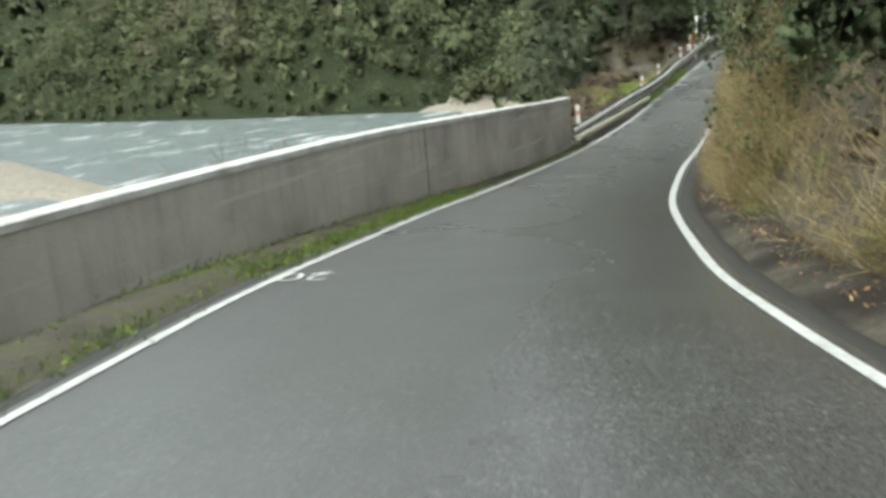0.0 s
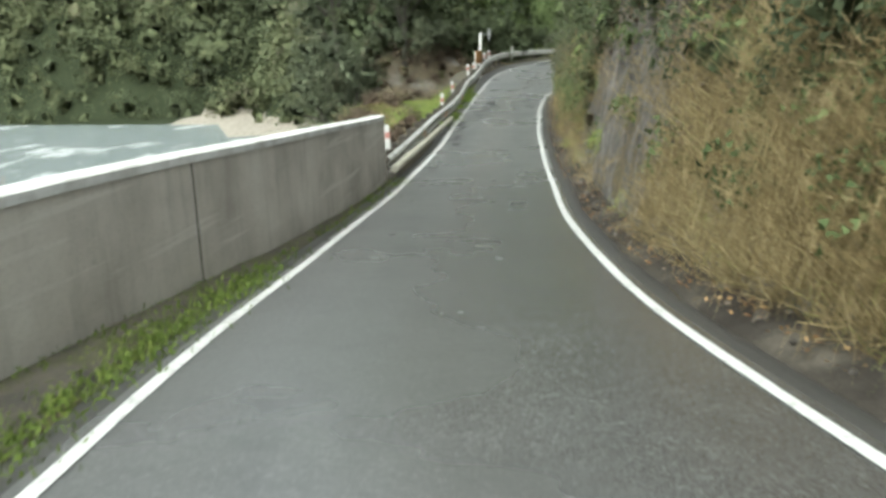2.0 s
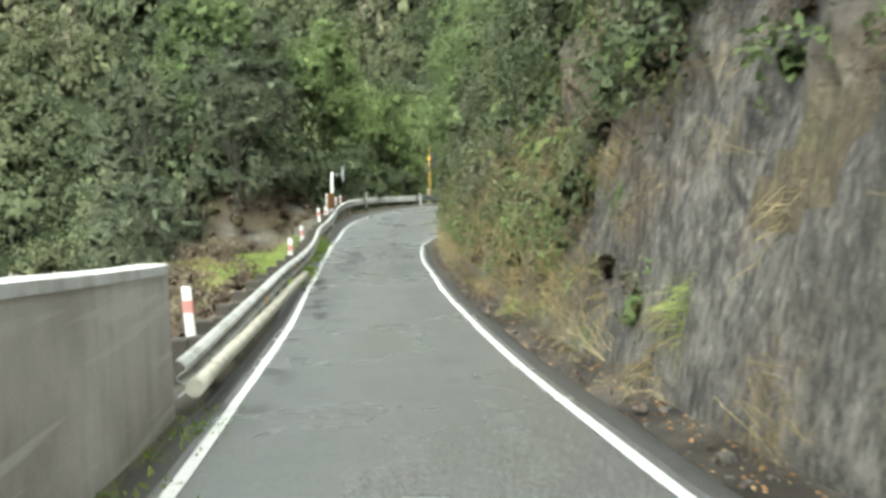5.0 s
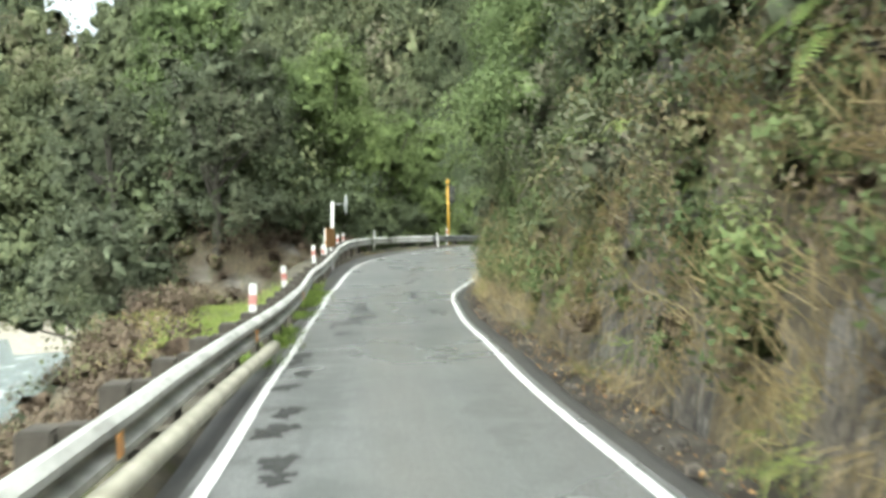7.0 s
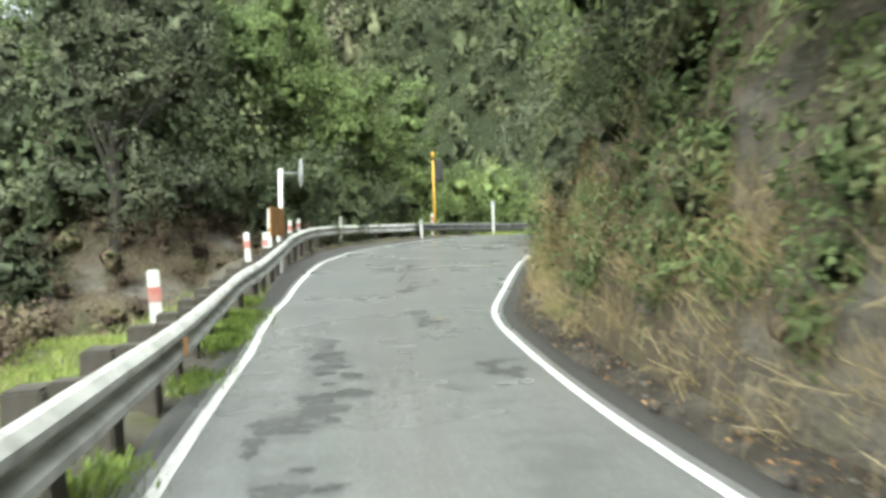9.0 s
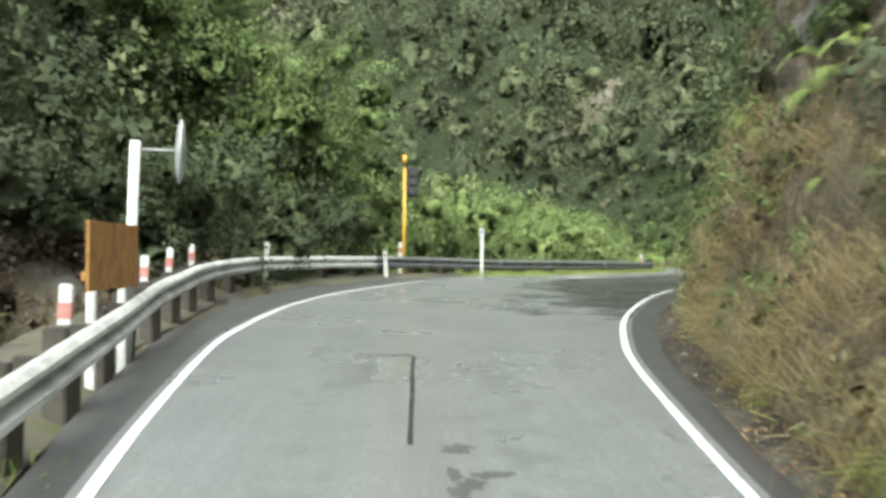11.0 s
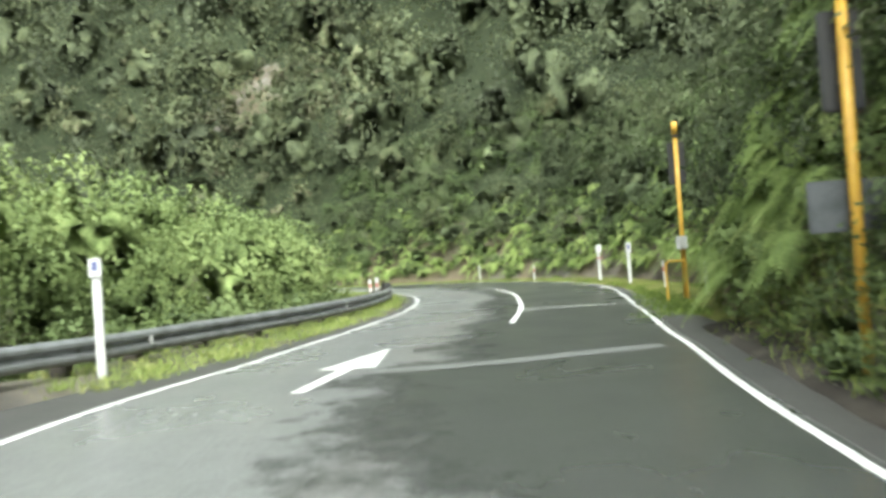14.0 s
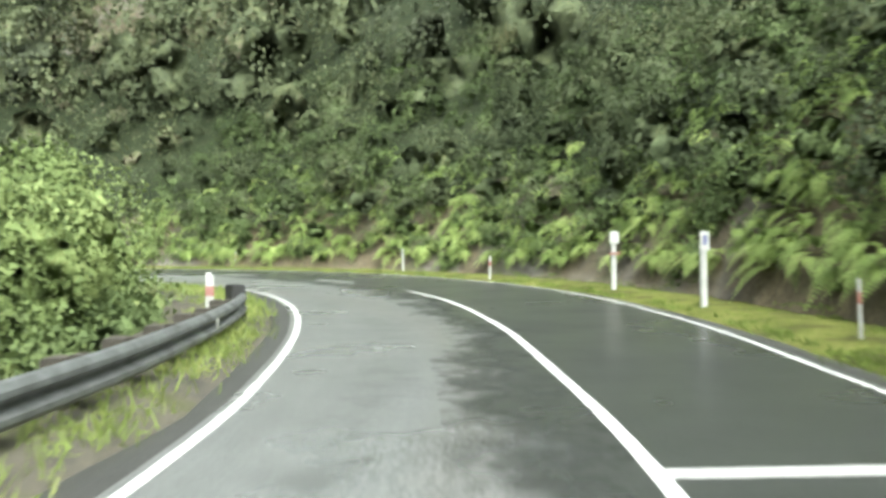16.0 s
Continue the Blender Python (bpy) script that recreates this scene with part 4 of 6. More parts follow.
def plate_post(x, y, zb, h, turn, plate_w, plate_h, label, ink=True):
    ob = tagged(new("sign_post"), label, "sign post", "white posts with small plates")
    part("post", box(0.1, 0.08, h + 0.3, (0, 0, (h - 0.3) / 2), 0.012), POST_WHITE, ob)
    pl = part("plate", box(plate_w, 0.02, plate_h, (0, -0.055, h - plate_h / 2 - 0.01), 0.004), POST_WHITE, ob)
    if ink:
        part("print", box(plate_w * 0.42, 0.006, plate_h * 0.5, (0, -0.07, h - plate_h / 2 + 0.01), 0.002), PLATE_BLUE, pl, "blue-grey printed mark")
    ob.matrix_world = pose(x, y, zb, 0, random.uniform(-1.5, 1.5), turn)
    return ob


plate_post(18.05, 67.25, 0.5, 1.31, -25, 0.17, 0.32, "white post with a small blue-printed plate")
w1 = plate_post(20.12, 71.23, 0.55, 1.28, -25, 0.22, 0.26, "white post with a small plate and red strip", False)
part("strip", box(0.26, 0.02, 0.05, (0, -0.06, 0.78), 0.004), POST_RED, w1)
plate_post(1.4, 57.82, 0.2, 1.75, -20, 0.15, 0.22, "tall white post with a small printed plate behind the guard rail")

# ---- mirror post ----
mir = tagged(new("mirror_post"), "tall white post holding a round traffic mirror", "mirror post")
part("post", rod(0.055, 2.75, (0, 0, -0.42)), POST_WHITE, mir)
arm = part("arm", rod(0.018, 0.42, (0.03, 0, 2.24), turn=pose(0, 0, 0, 0, 90, 0)), GALV, mir)
disc = bmesh.new()
bmesh.ops.create_uvsphere(disc, u_segments=28, v_segments=12, radius=0.34)
bmesh.ops.scale(disc, vec=(1, 0.16, 1), verts=disc.verts)
for f in disc.faces:
    f.smooth = True
bmesh.ops.transform(disc, matrix=pose(0.47, 0.0, 2.24, 0, 0, 102), verts=disc.verts)
part("mirror", disc, MIRROR, mir, "grey back of a round convex mirror")
mir.matrix_world = pose(-4.51, 41.39, -0.1, 0, 1.5, 0)
board = tagged(new("board"), "brown stained board of upright planks between white posts", "board")
for i in range(12):
    part("plank", box(0.028, 0.121, 0.63 + random.uniform(-0.01, 0.01), (random.uniform(-0.004, 0.004), 0.075 + i * 0.124, 1.13), 0.005), BROWN_WOOD, board)
part("batten", box(0.045, 1.46, 0.08, (-0.04, 0.76, 0.95), 0.008), BROWN_WOOD, board)
for y in (0.48, 1.42):
    part("post", box(0.09, 0.09, 1.9, (-0.11, y, 0.47), 0.012), POST_WHITE, board)
board.matrix_world = pose(-4.4, 39.81, -0.12, 0, 0, 0)



# ---- signal poles ----
def signal_pole(x, y, zb, top, board_dir, label, box_low=False, behind=False):
    ob = tagged(new("signal_pole"), label, "traffic signal", "yellow signal poles")
    h = top - zb
    part("pole", rod(0.05, h - 0.28 + 0.3, (0, 0, -0.3), 0.046), YELLOW, ob)
    part("cap", rod(0.066, 0.26, (0, 0, h - 0.28), 0.06), YELLOW, ob)
    part("collar", rod(0.072, 0.04, (0, 0, h - 0.34)), BLACK, ob)
    c = Vector(board_dir) * 0.2
    ang = math.degrees(math.atan2(board_dir[1], board_dir[0]))
    hd = part("signal_head", box(0.34, 0.05, 0.86, (0, 0, 0), 0.02), BLACK, ob, "black backing board seen from behind")
    if behind:  # the head hangs on the far side of the pole, its back towards the road
        hd.matrix_basis = pose(c.x * 0.75, c.y * 0.75, h - 0.85, 0, 0, ang - 90)
    else:
        hd.matrix_basis = pose(c.x * 1.15, c.y * 1.15, h - 0.78, 0, 0, ang)
    for k in range(3):
        ln = part("lantern", box(0.24, 0.16, 0.23, (0, 0, 0), 0.03), BLACK, hd)
        ln.matrix_basis = pose(0, 0.1 if behind else -0.1, 0.26 - 0.26 * k)
    for k in (0, 1):
        part("bracket", box(0.16, 0.05, 0.04, (c.x * 0.5, c.y * 0.5, h - 0.5 - 0.55 * k), 0.006), BLACK, ob)
    if box_low:
        part("control_box", box(0.2, 0.14, 0.26, (-0.1, -0.08, 1.12), 0.015), POST_WHITE, ob, "pale grey push-button box")
    ob.location = (x, y, zb)
    return ob


signal_pole(-1.08, 55.94, 0.2, 3.96, (0.95, 0.1, 0), "yellow traffic signal pole with black head behind the guard rail")
y2 = signal_pole(6.54, 51.4, 0.43, 3.92, (0.66, 0.75, 0), "yellow traffic signal pole at the foot of the bank", False, True)
plate = part("sign_plate", box(0.7, 0.03, 0.44, (0.075, 0.085, 1.42), 0.01, pose(0, 0, 0, 0, 0, -41)), SIGN_GREY, y2, "grey back of a small sign")
signal_pole(12.61, 59.44, 0.54, 4.14, (0.68, 0.73, 0), "yellow traffic signal pole on the grass verge", True, True)
hoop = tagged(new("hoop_barrier"), "low yellow tubular hoop beside the signal pole", "barrier")
hp = [Vector((0, 0, -0.2)), Vector((0, 0, 0.72)), Vector((0.05, 0, 0.78)), Vector((0.35, 0, 0.78)), Vector((0.4, 0, 0.72)), Vector((0.4, 0, -0.2))]
cv = bpy.data.curves.new("tube", "CURVE")
cv.dimensions, cv.bevel_depth, cv.bevel_resolution = "3D", 0.021, 3
sp = cv.splines.new("POLY")
sp.points.add(len(hp) - 1)
for q, p in zip(sp.points, hp):
    q.co = (*p, 1)
tube = new("tube", cv)
cv.materials.append(YELLOW)
tube.parent = hoop
hoop.matrix_world = pose(12.2, 59.53, 0.52, 0, 0, -30)

# ---- foliage tools ----
rng = np.random.default_rng(7)


def unit(v):
    return v / (np.linalg.norm(v, axis=-1, keepdims=True) + 1e-9)


def mesh_quads(name, verts, tint, mat, puff=None):
    """A mesh of separate quads: verts (n, 4, 3), tint (n,)."""
    n = len(verts)
    me = bpy.data.meshes.new(name)
    me.vertices.add(4 * n)
    me.vertices.foreach_set("co", np.ascontiguousarray(verts, dtype=np.float32).ravel())
    me.loops.add(4 * n)
    me.loops.foreach_set("vertex_index", np.arange(4 * n, dtype=np.int32))
    me.polygons.add(n)
    me.polygons.foreach_set("loop_start", np.arange(0, 4 * n, 4, dtype=np.int32))
    me.update(calc_edges=True)
    at = me.attributes.new("tint", "FLOAT", "POINT")
    at.data.foreach_set("value", np.repeat(np.asarray(tint, np.float32), 4))
    me.materials.append(mat)
    if puff is not None:  # leaves shade as the rounded spray they belong to
        me.polygons.foreach_set("use_smooth", np.ones(n, bool))
        me.normals_split_custom_set_from_vertices(np.repeat(puff.astype(np.float32), 4, 0))
    return me


def leaf_quads(pos, nrm, size, aspect=0.55, fold=0.12):
    """Pointed leaves at places, facing along nrm."""
    n = len(pos)
    t = unit(np.cross(nrm, rng.normal(size=(n, 3))))
    b = np.cross(nrm, t)
    sz = np.asarray(size)[:, None]
    lift = nrm * sz * fold
    return np.stack([pos - t * sz * 0.5, pos - b * sz * aspect * 0.5 + lift, pos + t * sz * 0.5, pos + b * sz * aspect * 0.5 + lift], 1)


def crown_shape(n, lobes, rnd):
    """Lobes of n crowns: directions and sizes."""
    return unit(rnd.normal(size=(n, lobes, 3)) + np.array([0, 0, 0.35])), rnd.uniform(0.4, 0.6, size=(n, lobes))


def crown_points(centres, radii, leaves, shape, rnd):
    """Leaf places and outward directions on lumpy crowns."""
    n = len(centres)
    ld, lr = shape
    pick = rnd.integers(0, ld.shape[1], size=(n, leaves))
    idx = np.arange(n)[:, None]
    d = unit(rnd.normal(size=(n, leaves, 3)) + ld[idx, pick] * 0.9 + np.array([0, 0, 0.3]))
    r = lr[idx, pick] * rnd.uniform(0.62, 1.22, size=(n, leaves))
    p = ld[idx, pick] * 0.55 + d * r[..., None]
    pos = centres[:, None] + p * radii[:, None]
    return pos.reshape(-1, 3), d.reshape(-1, 3)


def ball(level):
    bm = bmesh.new()
    bmesh.ops.create_icosphere(bm, subdivisions=level, radius=1.0)
    v = np.array([q.co[:] for q in bm.verts])
    f = np.array([[q.index for q in k.verts] for k in bm.faces])
    bm.free()
    return unit(v), f


BALLS = {k: ball(k) for k in (2, 3)}


def crown_cores(centres, radii, shape, level, rnd, fill=0.9):
    """The close inner mass of the crowns, lumpy as the lobes: vertices, normals, triangles."""
    ld, lr = shape
    v, f = BALLS[level]
    n, k = len(centres), len(v)
    c = np.einsum("nli,ki->nlk", ld, v)
    reach = 0.55 * c + np.sqrt(np.maximum(lr[..., None] ** 2 - 0.3025 * (1 - c * c), 0))
    reach = np.where(lr[..., None] ** 2 > 0.3025 * (1 - c * c), reach, 0.0)
    best = reach.argmax(1)
    r = np.maximum(reach.max(1), 0.4) * fill * rnd.uniform(0.7, 1.26, (n, k))
    p = v[None] * r[..., None]
    nrm = unit(unit(p - 0.45 * ld[np.arange(n)[:, None], best]) + rnd.normal(size=p.shape) * 0.6)
    pos = centres[:, None] + p * radii[:, None]
    faces = f[None] + (np.arange(n) * k)[:, None, None]
    return pos.reshape(-1, 3), nrm.reshape(-1, 3), faces.reshape(-1, 3)


def leaf_mesh(name, leaves, leaf_tint, puff, mat, core=None, core_tint=None):
    """Leaves of three or four corners, (n, k, 3), round the inner mass of their crowns."""
    n, k = leaves.shape[:2]
    verts, nrm = leaves.reshape(-1, 3), np.repeat(puff, k, 0)
    tint = np.repeat(leaf_tint, k)
    loops, starts = np.arange(n * k), np.arange(0, n * k, k)
    if core is not None:
        cv, cn, cf = core
        loops = np.concatenate([loops, (cf + n * k).ravel()])
        starts = np.concatenate([starts, n * k + np.arange(0, 3 * len(cf), 3)])
        verts, nrm, tint = np.concatenate([verts, cv]), np.concatenate([nrm, cn]), np.concatenate([tint, core_tint])
    me = bpy.data.meshes.new(name)
    me.vertices.add(len(verts))
    me.vertices.foreach_set("co", np.ascontiguousarray(verts, dtype=np.float32).ravel())
    me.loops.add(len(loops))
    me.loops.foreach_set("vertex_index", loops.astype(np.int32))
    me.polygons.add(len(starts))
    me.polygons.foreach_set("loop_start", starts.astype(np.int32))
    me.update(calc_edges=True)
    at = me.attributes.new("tint", "FLOAT", "POINT")
    at.data.foreach_set("value", np.asarray(tint, np.float32))
    me.materials.append(mat)
    if core is not None:
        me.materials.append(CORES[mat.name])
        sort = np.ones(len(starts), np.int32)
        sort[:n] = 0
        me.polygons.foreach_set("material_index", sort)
    me.polygons.foreach_set("use_smooth", np.ones(len(starts), bool))
    me.normals_split_custom_set_from_vertices(nrm.astype(np.float32))
    return me


def crowns_mesh(name, centres, radii, leaves, size, mat, tint, lobes=7, jitter=0.75, aspect=0.65, level=2, corners=3, rnd=rng, fill=0.47):
    shape = crown_shape(len(centres), lobes, rnd)
    pos, d = crown_points(centres, radii, leaves, shape, rnd)
    face = unit(d + rnd.normal(size=d.shape) * jitter)
    puff = unit(d * 0.85 + face * 0.3 + np.array([0, 0, 0.2]))
    sz = np.repeat(np.broadcast_to(np.asarray(size, float), (len(centres),)), leaves) * rnd.uniform(0.55, 1.3, len(pos))
    quads = leaf_quads(pos, face, sz, aspect)
    if corners == 3:
        quads = np.stack([quads[:, 0], quads[:, 1] + (quads[:, 2] - quads[:, 0]) * 0.3, quads[:, 3] + (quads[:, 2] - quads[:, 0]) * 0.3], 1)
    core = crown_cores(centres, radii, shape, level, rnd, fill) if level else None
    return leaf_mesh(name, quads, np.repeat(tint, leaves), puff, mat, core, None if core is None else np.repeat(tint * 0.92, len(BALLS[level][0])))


def bushes(name, centres, radii, leaves, size, mat, tint, label, category="bushes", **more):
    """Many bushes as one mass of leaves."""
    return tagged(new(name, crowns_mesh(name, centres, radii, leaves, size, mat, tint, **more)), label, category, kind="stuff")


def blades(base, way, length, width, droop):
    """Bent blades of two quads each."""
    n = len(base)
    side = unit(np.cross(way, rng.normal(size=(n, 3)))) * np.asarray(width)[:, None] * 0.5
    ln = np.asarray(length)[:, None]
    mid = base + way * ln * 0.55
    tip = mid + unit(way + np.array([0, 0, -1.0]) * np.asarray(droop)[:, None]) * ln * 0.5
    q1 = np.stack([base - side, base + side, mid + side * 0.8, mid - side * 0.8], 1)
    q2 = np.stack([mid - side * 0.8, mid + side * 0.8, tip + side * 0.12, tip - side * 0.12], 1)
    return np.concatenate([q1, q2])


def bank_xy(s, d):
    """Places on the right-hand bank: as high as a slope of two in one would be d metres beyond the foot."""
    x, y, nx, ny = at_s(s)
    easy, steep, top = np.interp(s, [14, 60, 80, 95], [2.1, 1.9, 1.15, 1.0]), np.interp(s, *STEEP), np.interp(s, [-10, 10, 30, 60, 80, 200], [4.0, 5.0, 6.5, 6.0, 4.5, 4.0])
    d = np.where(d <= 0, d, np.where(d * easy < top, d * easy / steep, d - top / easy + top / steep))
    off = np.interp(s, *RIGHT) - np.interp(s, *VERGE_R) - d
    x, y = x + nx * off, y + ny * off
    out = np.stack([nx, ny, np.zeros_like(nx)], -1)
    return np.stack([x, y, land(x, y)], -1), out


def left_xy(s, d):
    x, y, nx, ny = at_s(s)
    off = np.interp(s, *LEFT) + d
    x, y = x + nx * off, y + ny * off
    return np.stack([x, y, land(x, y)], -1), np.stack([-nx, -ny, np.zeros_like(nx)], -1)


# ---- the far hillsides ----
def scatter(n, x0, x1, y0, y1, keep):
    x, y = rng.uniform(x0, x1, n), rng.uniform(y0, y1, n)
    ok = keep(x, y)
    return x[ok], y[ok]


def jitter_grid(x0, x1, y0, y1, step):
    x, y = np.meshgrid(np.arange(x0, x1, step), np.arange(y0, y1, step))
    x, y = x.ravel(), y.ravel()
    return x + rng.uniform(-0.5, 0.5, len(x)) * step, y + rng.uniform(-0.5, 0.5, len(y)) * step


def forest(name, x, y, r, leaves, mat, tint, label, leaf=0.2, sink=0.3, **more):
    z = land(x, y)
    tall = rng.uniform(0.95, 1.55, len(r))
    return bushes(name, np.stack([x, y, z + r * sink], 1), np.stack([r, r, r * tall], 1), leaves, r * leaf, mat, np.clip(tint, 0, 1), label, "forest", **{"fill": 0.74, **more})


fx, fq = jitter_grid(-250, -8, 2, 90, 4.7)
fy = fq + np.interp(fx, *SHORE)
ok = fq > 1 + 10 * np.exp(-(((fx + 68) / 17) ** 2))
fx, fq, fy = fx[ok], fq[ok], fy[ok]
fr = rng.uniform(3.8, 6.8, len(fx)) * np.interp(fq, [2, 8, 20], [0.42, 0.6, 1.0])
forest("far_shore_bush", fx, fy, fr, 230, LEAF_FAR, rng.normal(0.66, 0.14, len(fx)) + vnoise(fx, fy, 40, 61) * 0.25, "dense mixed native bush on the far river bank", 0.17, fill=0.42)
fx, fq = jitter_grid(-420, 20, 4, 270, 10.5)
ok = (fq > 96) | (fx < -250)
fx, fq = fx[ok], fq[ok]
fy = fq + np.interp(fx, *SHORE)
forest("far_ridge_bush", fx, fy, rng.uniform(6.5, 9.5, len(fx)), 60, LEAF_FAR, rng.normal(0.5, 0.14, len(fx)), "bush on the high ridge across the river, greyed for haze", 0.22, fill=0.45)

# ridge beyond the bend and above the road
hx, hy = jitter_grid(-70, 120, 30, 250, 3.7)
hs, ho = nearest(hx, hy)
rd = np.interp(hs, *RIGHT) - np.interp(hs, *VERGE_R) - ho
ok = (rd > 6) & (rd < 62) & (hs > 58)
hx, hy, rd = hx[ok], hy[ok], rd[ok]
hr = rng.uniform(2.0, 5.4, len(hx)) * np.interp(rd, [6, 25], [0.7, 1.0])
bare = np.exp(-(((hx - 21.5) / 4) ** 2 + ((hy - 118) / 4) ** 2)) > 0.4
hr = np.where(bare, hr * 0.72, hr)
ht = rng.normal(0.52, 0.2, len(hx)) + vnoise(hx, hy, 25, 62) * 0.25 + np.where(bare, 0.42, 0)
low = rd < 24
cx_, cy_ = rng.normal(21.5, 6.5, 190), rng.normal(118, 6.5, 190)
forest("scar_scrub", cx_, cy_, rng.uniform(0.8, 1.9, 190) * np.clip(np.hypot(cx_ - 21.5, cy_ - 118) / 5, 0.45, 1), 90, LEAF_FAR, rng.normal(0.68, 0.18, 190), "olive scrub growing over a bare scar on the hillside", 0.16, fill=0.4)
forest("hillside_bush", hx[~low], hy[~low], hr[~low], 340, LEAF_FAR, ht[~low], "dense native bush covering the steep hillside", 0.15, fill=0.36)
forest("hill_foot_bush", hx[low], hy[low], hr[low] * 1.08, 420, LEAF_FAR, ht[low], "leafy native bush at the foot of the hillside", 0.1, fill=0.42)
hx, hy = jitter_grid(-150, 190, 60, 330, 7.0)
hs, ho = nearest(hx, hy)
rd = np.interp(hs, *RIGHT) - np.interp(hs, *VERGE_R) - ho
ok = (rd > 60) & (rd < 225) & (hs > 62)
forest("ridge_bush", hx[ok], hy[ok], rng.uniform(4.6, 7.6, int(ok.sum())), 100, LEAF_FAR, rng.normal(0.5, 0.14, int(ok.sum())) + vnoise(hx[ok], hy[ok], 40, 63) * 0.2, "tall bush on the upper hillside, leaf colour greyed for haze", 0.2, fill=0.42)
vx, vy = jitter_grid(-340, -30, 190, 520, 11.5)
vs, vo = nearest(vx, vy)
rd = np.interp(vs, *RIGHT) - np.interp(vs, *VERGE_R) - vo
ok = (rd > 40) & ((rd > 200) | (vx < -145) | (vy > 320))
forest("valley_head_bush", vx[ok], vy[ok], rng.uniform(7.5, 11, int(ok.sum())), 60, LEAF_FAR, rng.normal(0.5, 0.15, int(ok.sum())), "bush on the hills at the valley head, greyed for haze", 0.2, fill=0.55)
hx, hy = jitter_grid(0, 40, -20, 62, 2.6)
hs, ho = nearest(hx, hy)
rd = np.interp(hs, *RIGHT) - np.interp(hs, *VERGE_R) - ho
ok = (rd > 4.6) & (rd < 14) & (hs < 60)
forest("bank_top_bush", hx[ok], hy[ok], rng.uniform(1.4, 2.5, int(ok.sum())), 450, LEAF_DARK, rng.normal(0.5, 0.14, int(ok.sum())), "dark bush crowning the road bank", 0.11)

# ---- the near bank on the right ----
S0, S1 = -12.0, 112.0


def zone(s, table):
    return np.interp(s, *table)


# dry grass hanging in tussocks
n = 3600
gs, gd = rng.uniform(-6, 76, n), rng.uniform(0, 1, n) ** 1.2 * 3.0
want = zone(gs, ([-6, 6, 12, 18, 19.5, 26, 29, 34, 40, 50, 60, 66, 70, 76], [0.8, 0.9, 0.9, 0.9, 0.25, 0.2, 0.7, 0.6, 0.6, 0.9, 0.9, 0.6, 0.2, 0.1])) * (0.75 + 0.75 * vnoise(gs, gd, 2.2, 71)) * np.clip((zone(gs, ([-6, 13, 15, 19, 28, 33, 40, 46, 56, 62], [0.45, 0.5, 1.0, 1.0, 2.2, 1.6, 0.8, 1.5, 1.7, 1.2])) - gd) * 2.5 + 0.5, 0.05, 1)
ok = rng.uniform(0, 1, n) < want
gs, gd = gs[ok], gd[ok]
gp, gout = bank_xy(gs, gd)
per = 32
tn = np.clip(rng.normal(0.5, 0.2, len(gs)) + vnoise(gs, gd, 3, 75) * 0.25, 0, 1)
root = np.repeat(gp, per, 0) + rng.normal(size=(len(gp) * per, 3)) * np.array([0.1, 0.1, 0.08])
hang = np.repeat(rng.uniform(0, 1, len(gp)) < 0.6, per)[:, None]
way = unit(np.repeat(gout, per, 0) * 0.75 + rng.normal(size=(len(root), 3)) * np.where(hang, 0.25, 0.4) + np.array([0, 0, 1.0]) * np.where(hang, -0.3, 0.6))
bl = blades(root, way, rng.uniform(0.22, 0.5, len(root)), rng.uniform(0.004, 0.008, len(root)), rng.uniform(1.8, 4.5, len(root)))
tussock_green = rng.uniform(0, 1, len(gs)) < 0.22
mask = np.tile(np.repeat(tussock_green, per), 2)
tnn = np.tile(np.repeat(tn, per), 2)
tagged(new("dry_grass", mesh_quads("dry_grass", bl[~mask], tnn[~mask], DRY)), "long dry golden grass hanging on the bank", "grass", kind="stuff")
tagged(new("green_grass", mesh_quads("green_grass", bl[mask], tnn[mask], GRASS)), "tufts of green grass on the bank", "grass", kind="stuff")


# the thick golden stand at the start of the cutting
n = 4200
ts_, td = np.where(rng.uniform(0, 1, n) < 0.3, rng.uniform(14.5, 20.5, n), rng.uniform(3, 62, n)), rng.uniform(0.02, 1.0, n) ** 0.9 * 2.3
ok = rng.uniform(0, 1, n) < zone(ts_, ([3, 8, 13, 15, 18.6, 20, 27, 30, 36, 46, 62], [0.35, 0.4, 0.5, 1.0, 1.0, 0.1, 0.06, 0.4, 0.25, 0.45, 0.4])) * np.clip((zone(ts_, ([3, 13, 15, 19, 28, 33, 40, 46, 56, 62], [0.45, 0.55, 1.1, 1.1, 2.0, 1.4, 0.7, 1.4, 1.5, 1.0])) - td) * 2.5 + 0.5, 0, 1) * (0.8 + 0.5 * vnoise(ts_, td * 2, 1.8, 77))
tp, tout = bank_xy(ts_[ok], td[ok])
per = 42
root = np.repeat(tp, per, 0) + rng.normal(size=(len(tp) * per, 3)) * np.array([0.14, 0.14, 0.12]) + np.repeat(tout, per, 0) * 0.1
way = unit(np.repeat(tout, per, 0) * 0.6 + rng.normal(size=root.shape) * 0.35 + np.array([0, 0, 0.75]))
bl = blades(root, way, rng.uniform(0.28, 0.6, len(root)), rng.uniform(0.0035, 0.0065, len(root)), rng.uniform(1.8, 4.5, len(root)))
tagged(new("golden_grass", mesh_quads("golden_grass", bl, np.tile(np.repeat(np.clip(rng.normal(0.5, 0.22, len(tp)) + vnoise(ts_[ok], td[ok], 2.5, 79) * 0.3, 0, 1), per), 2), DRY)), "thick stand of long golden grass on the bank", "grass", kind="stuff")


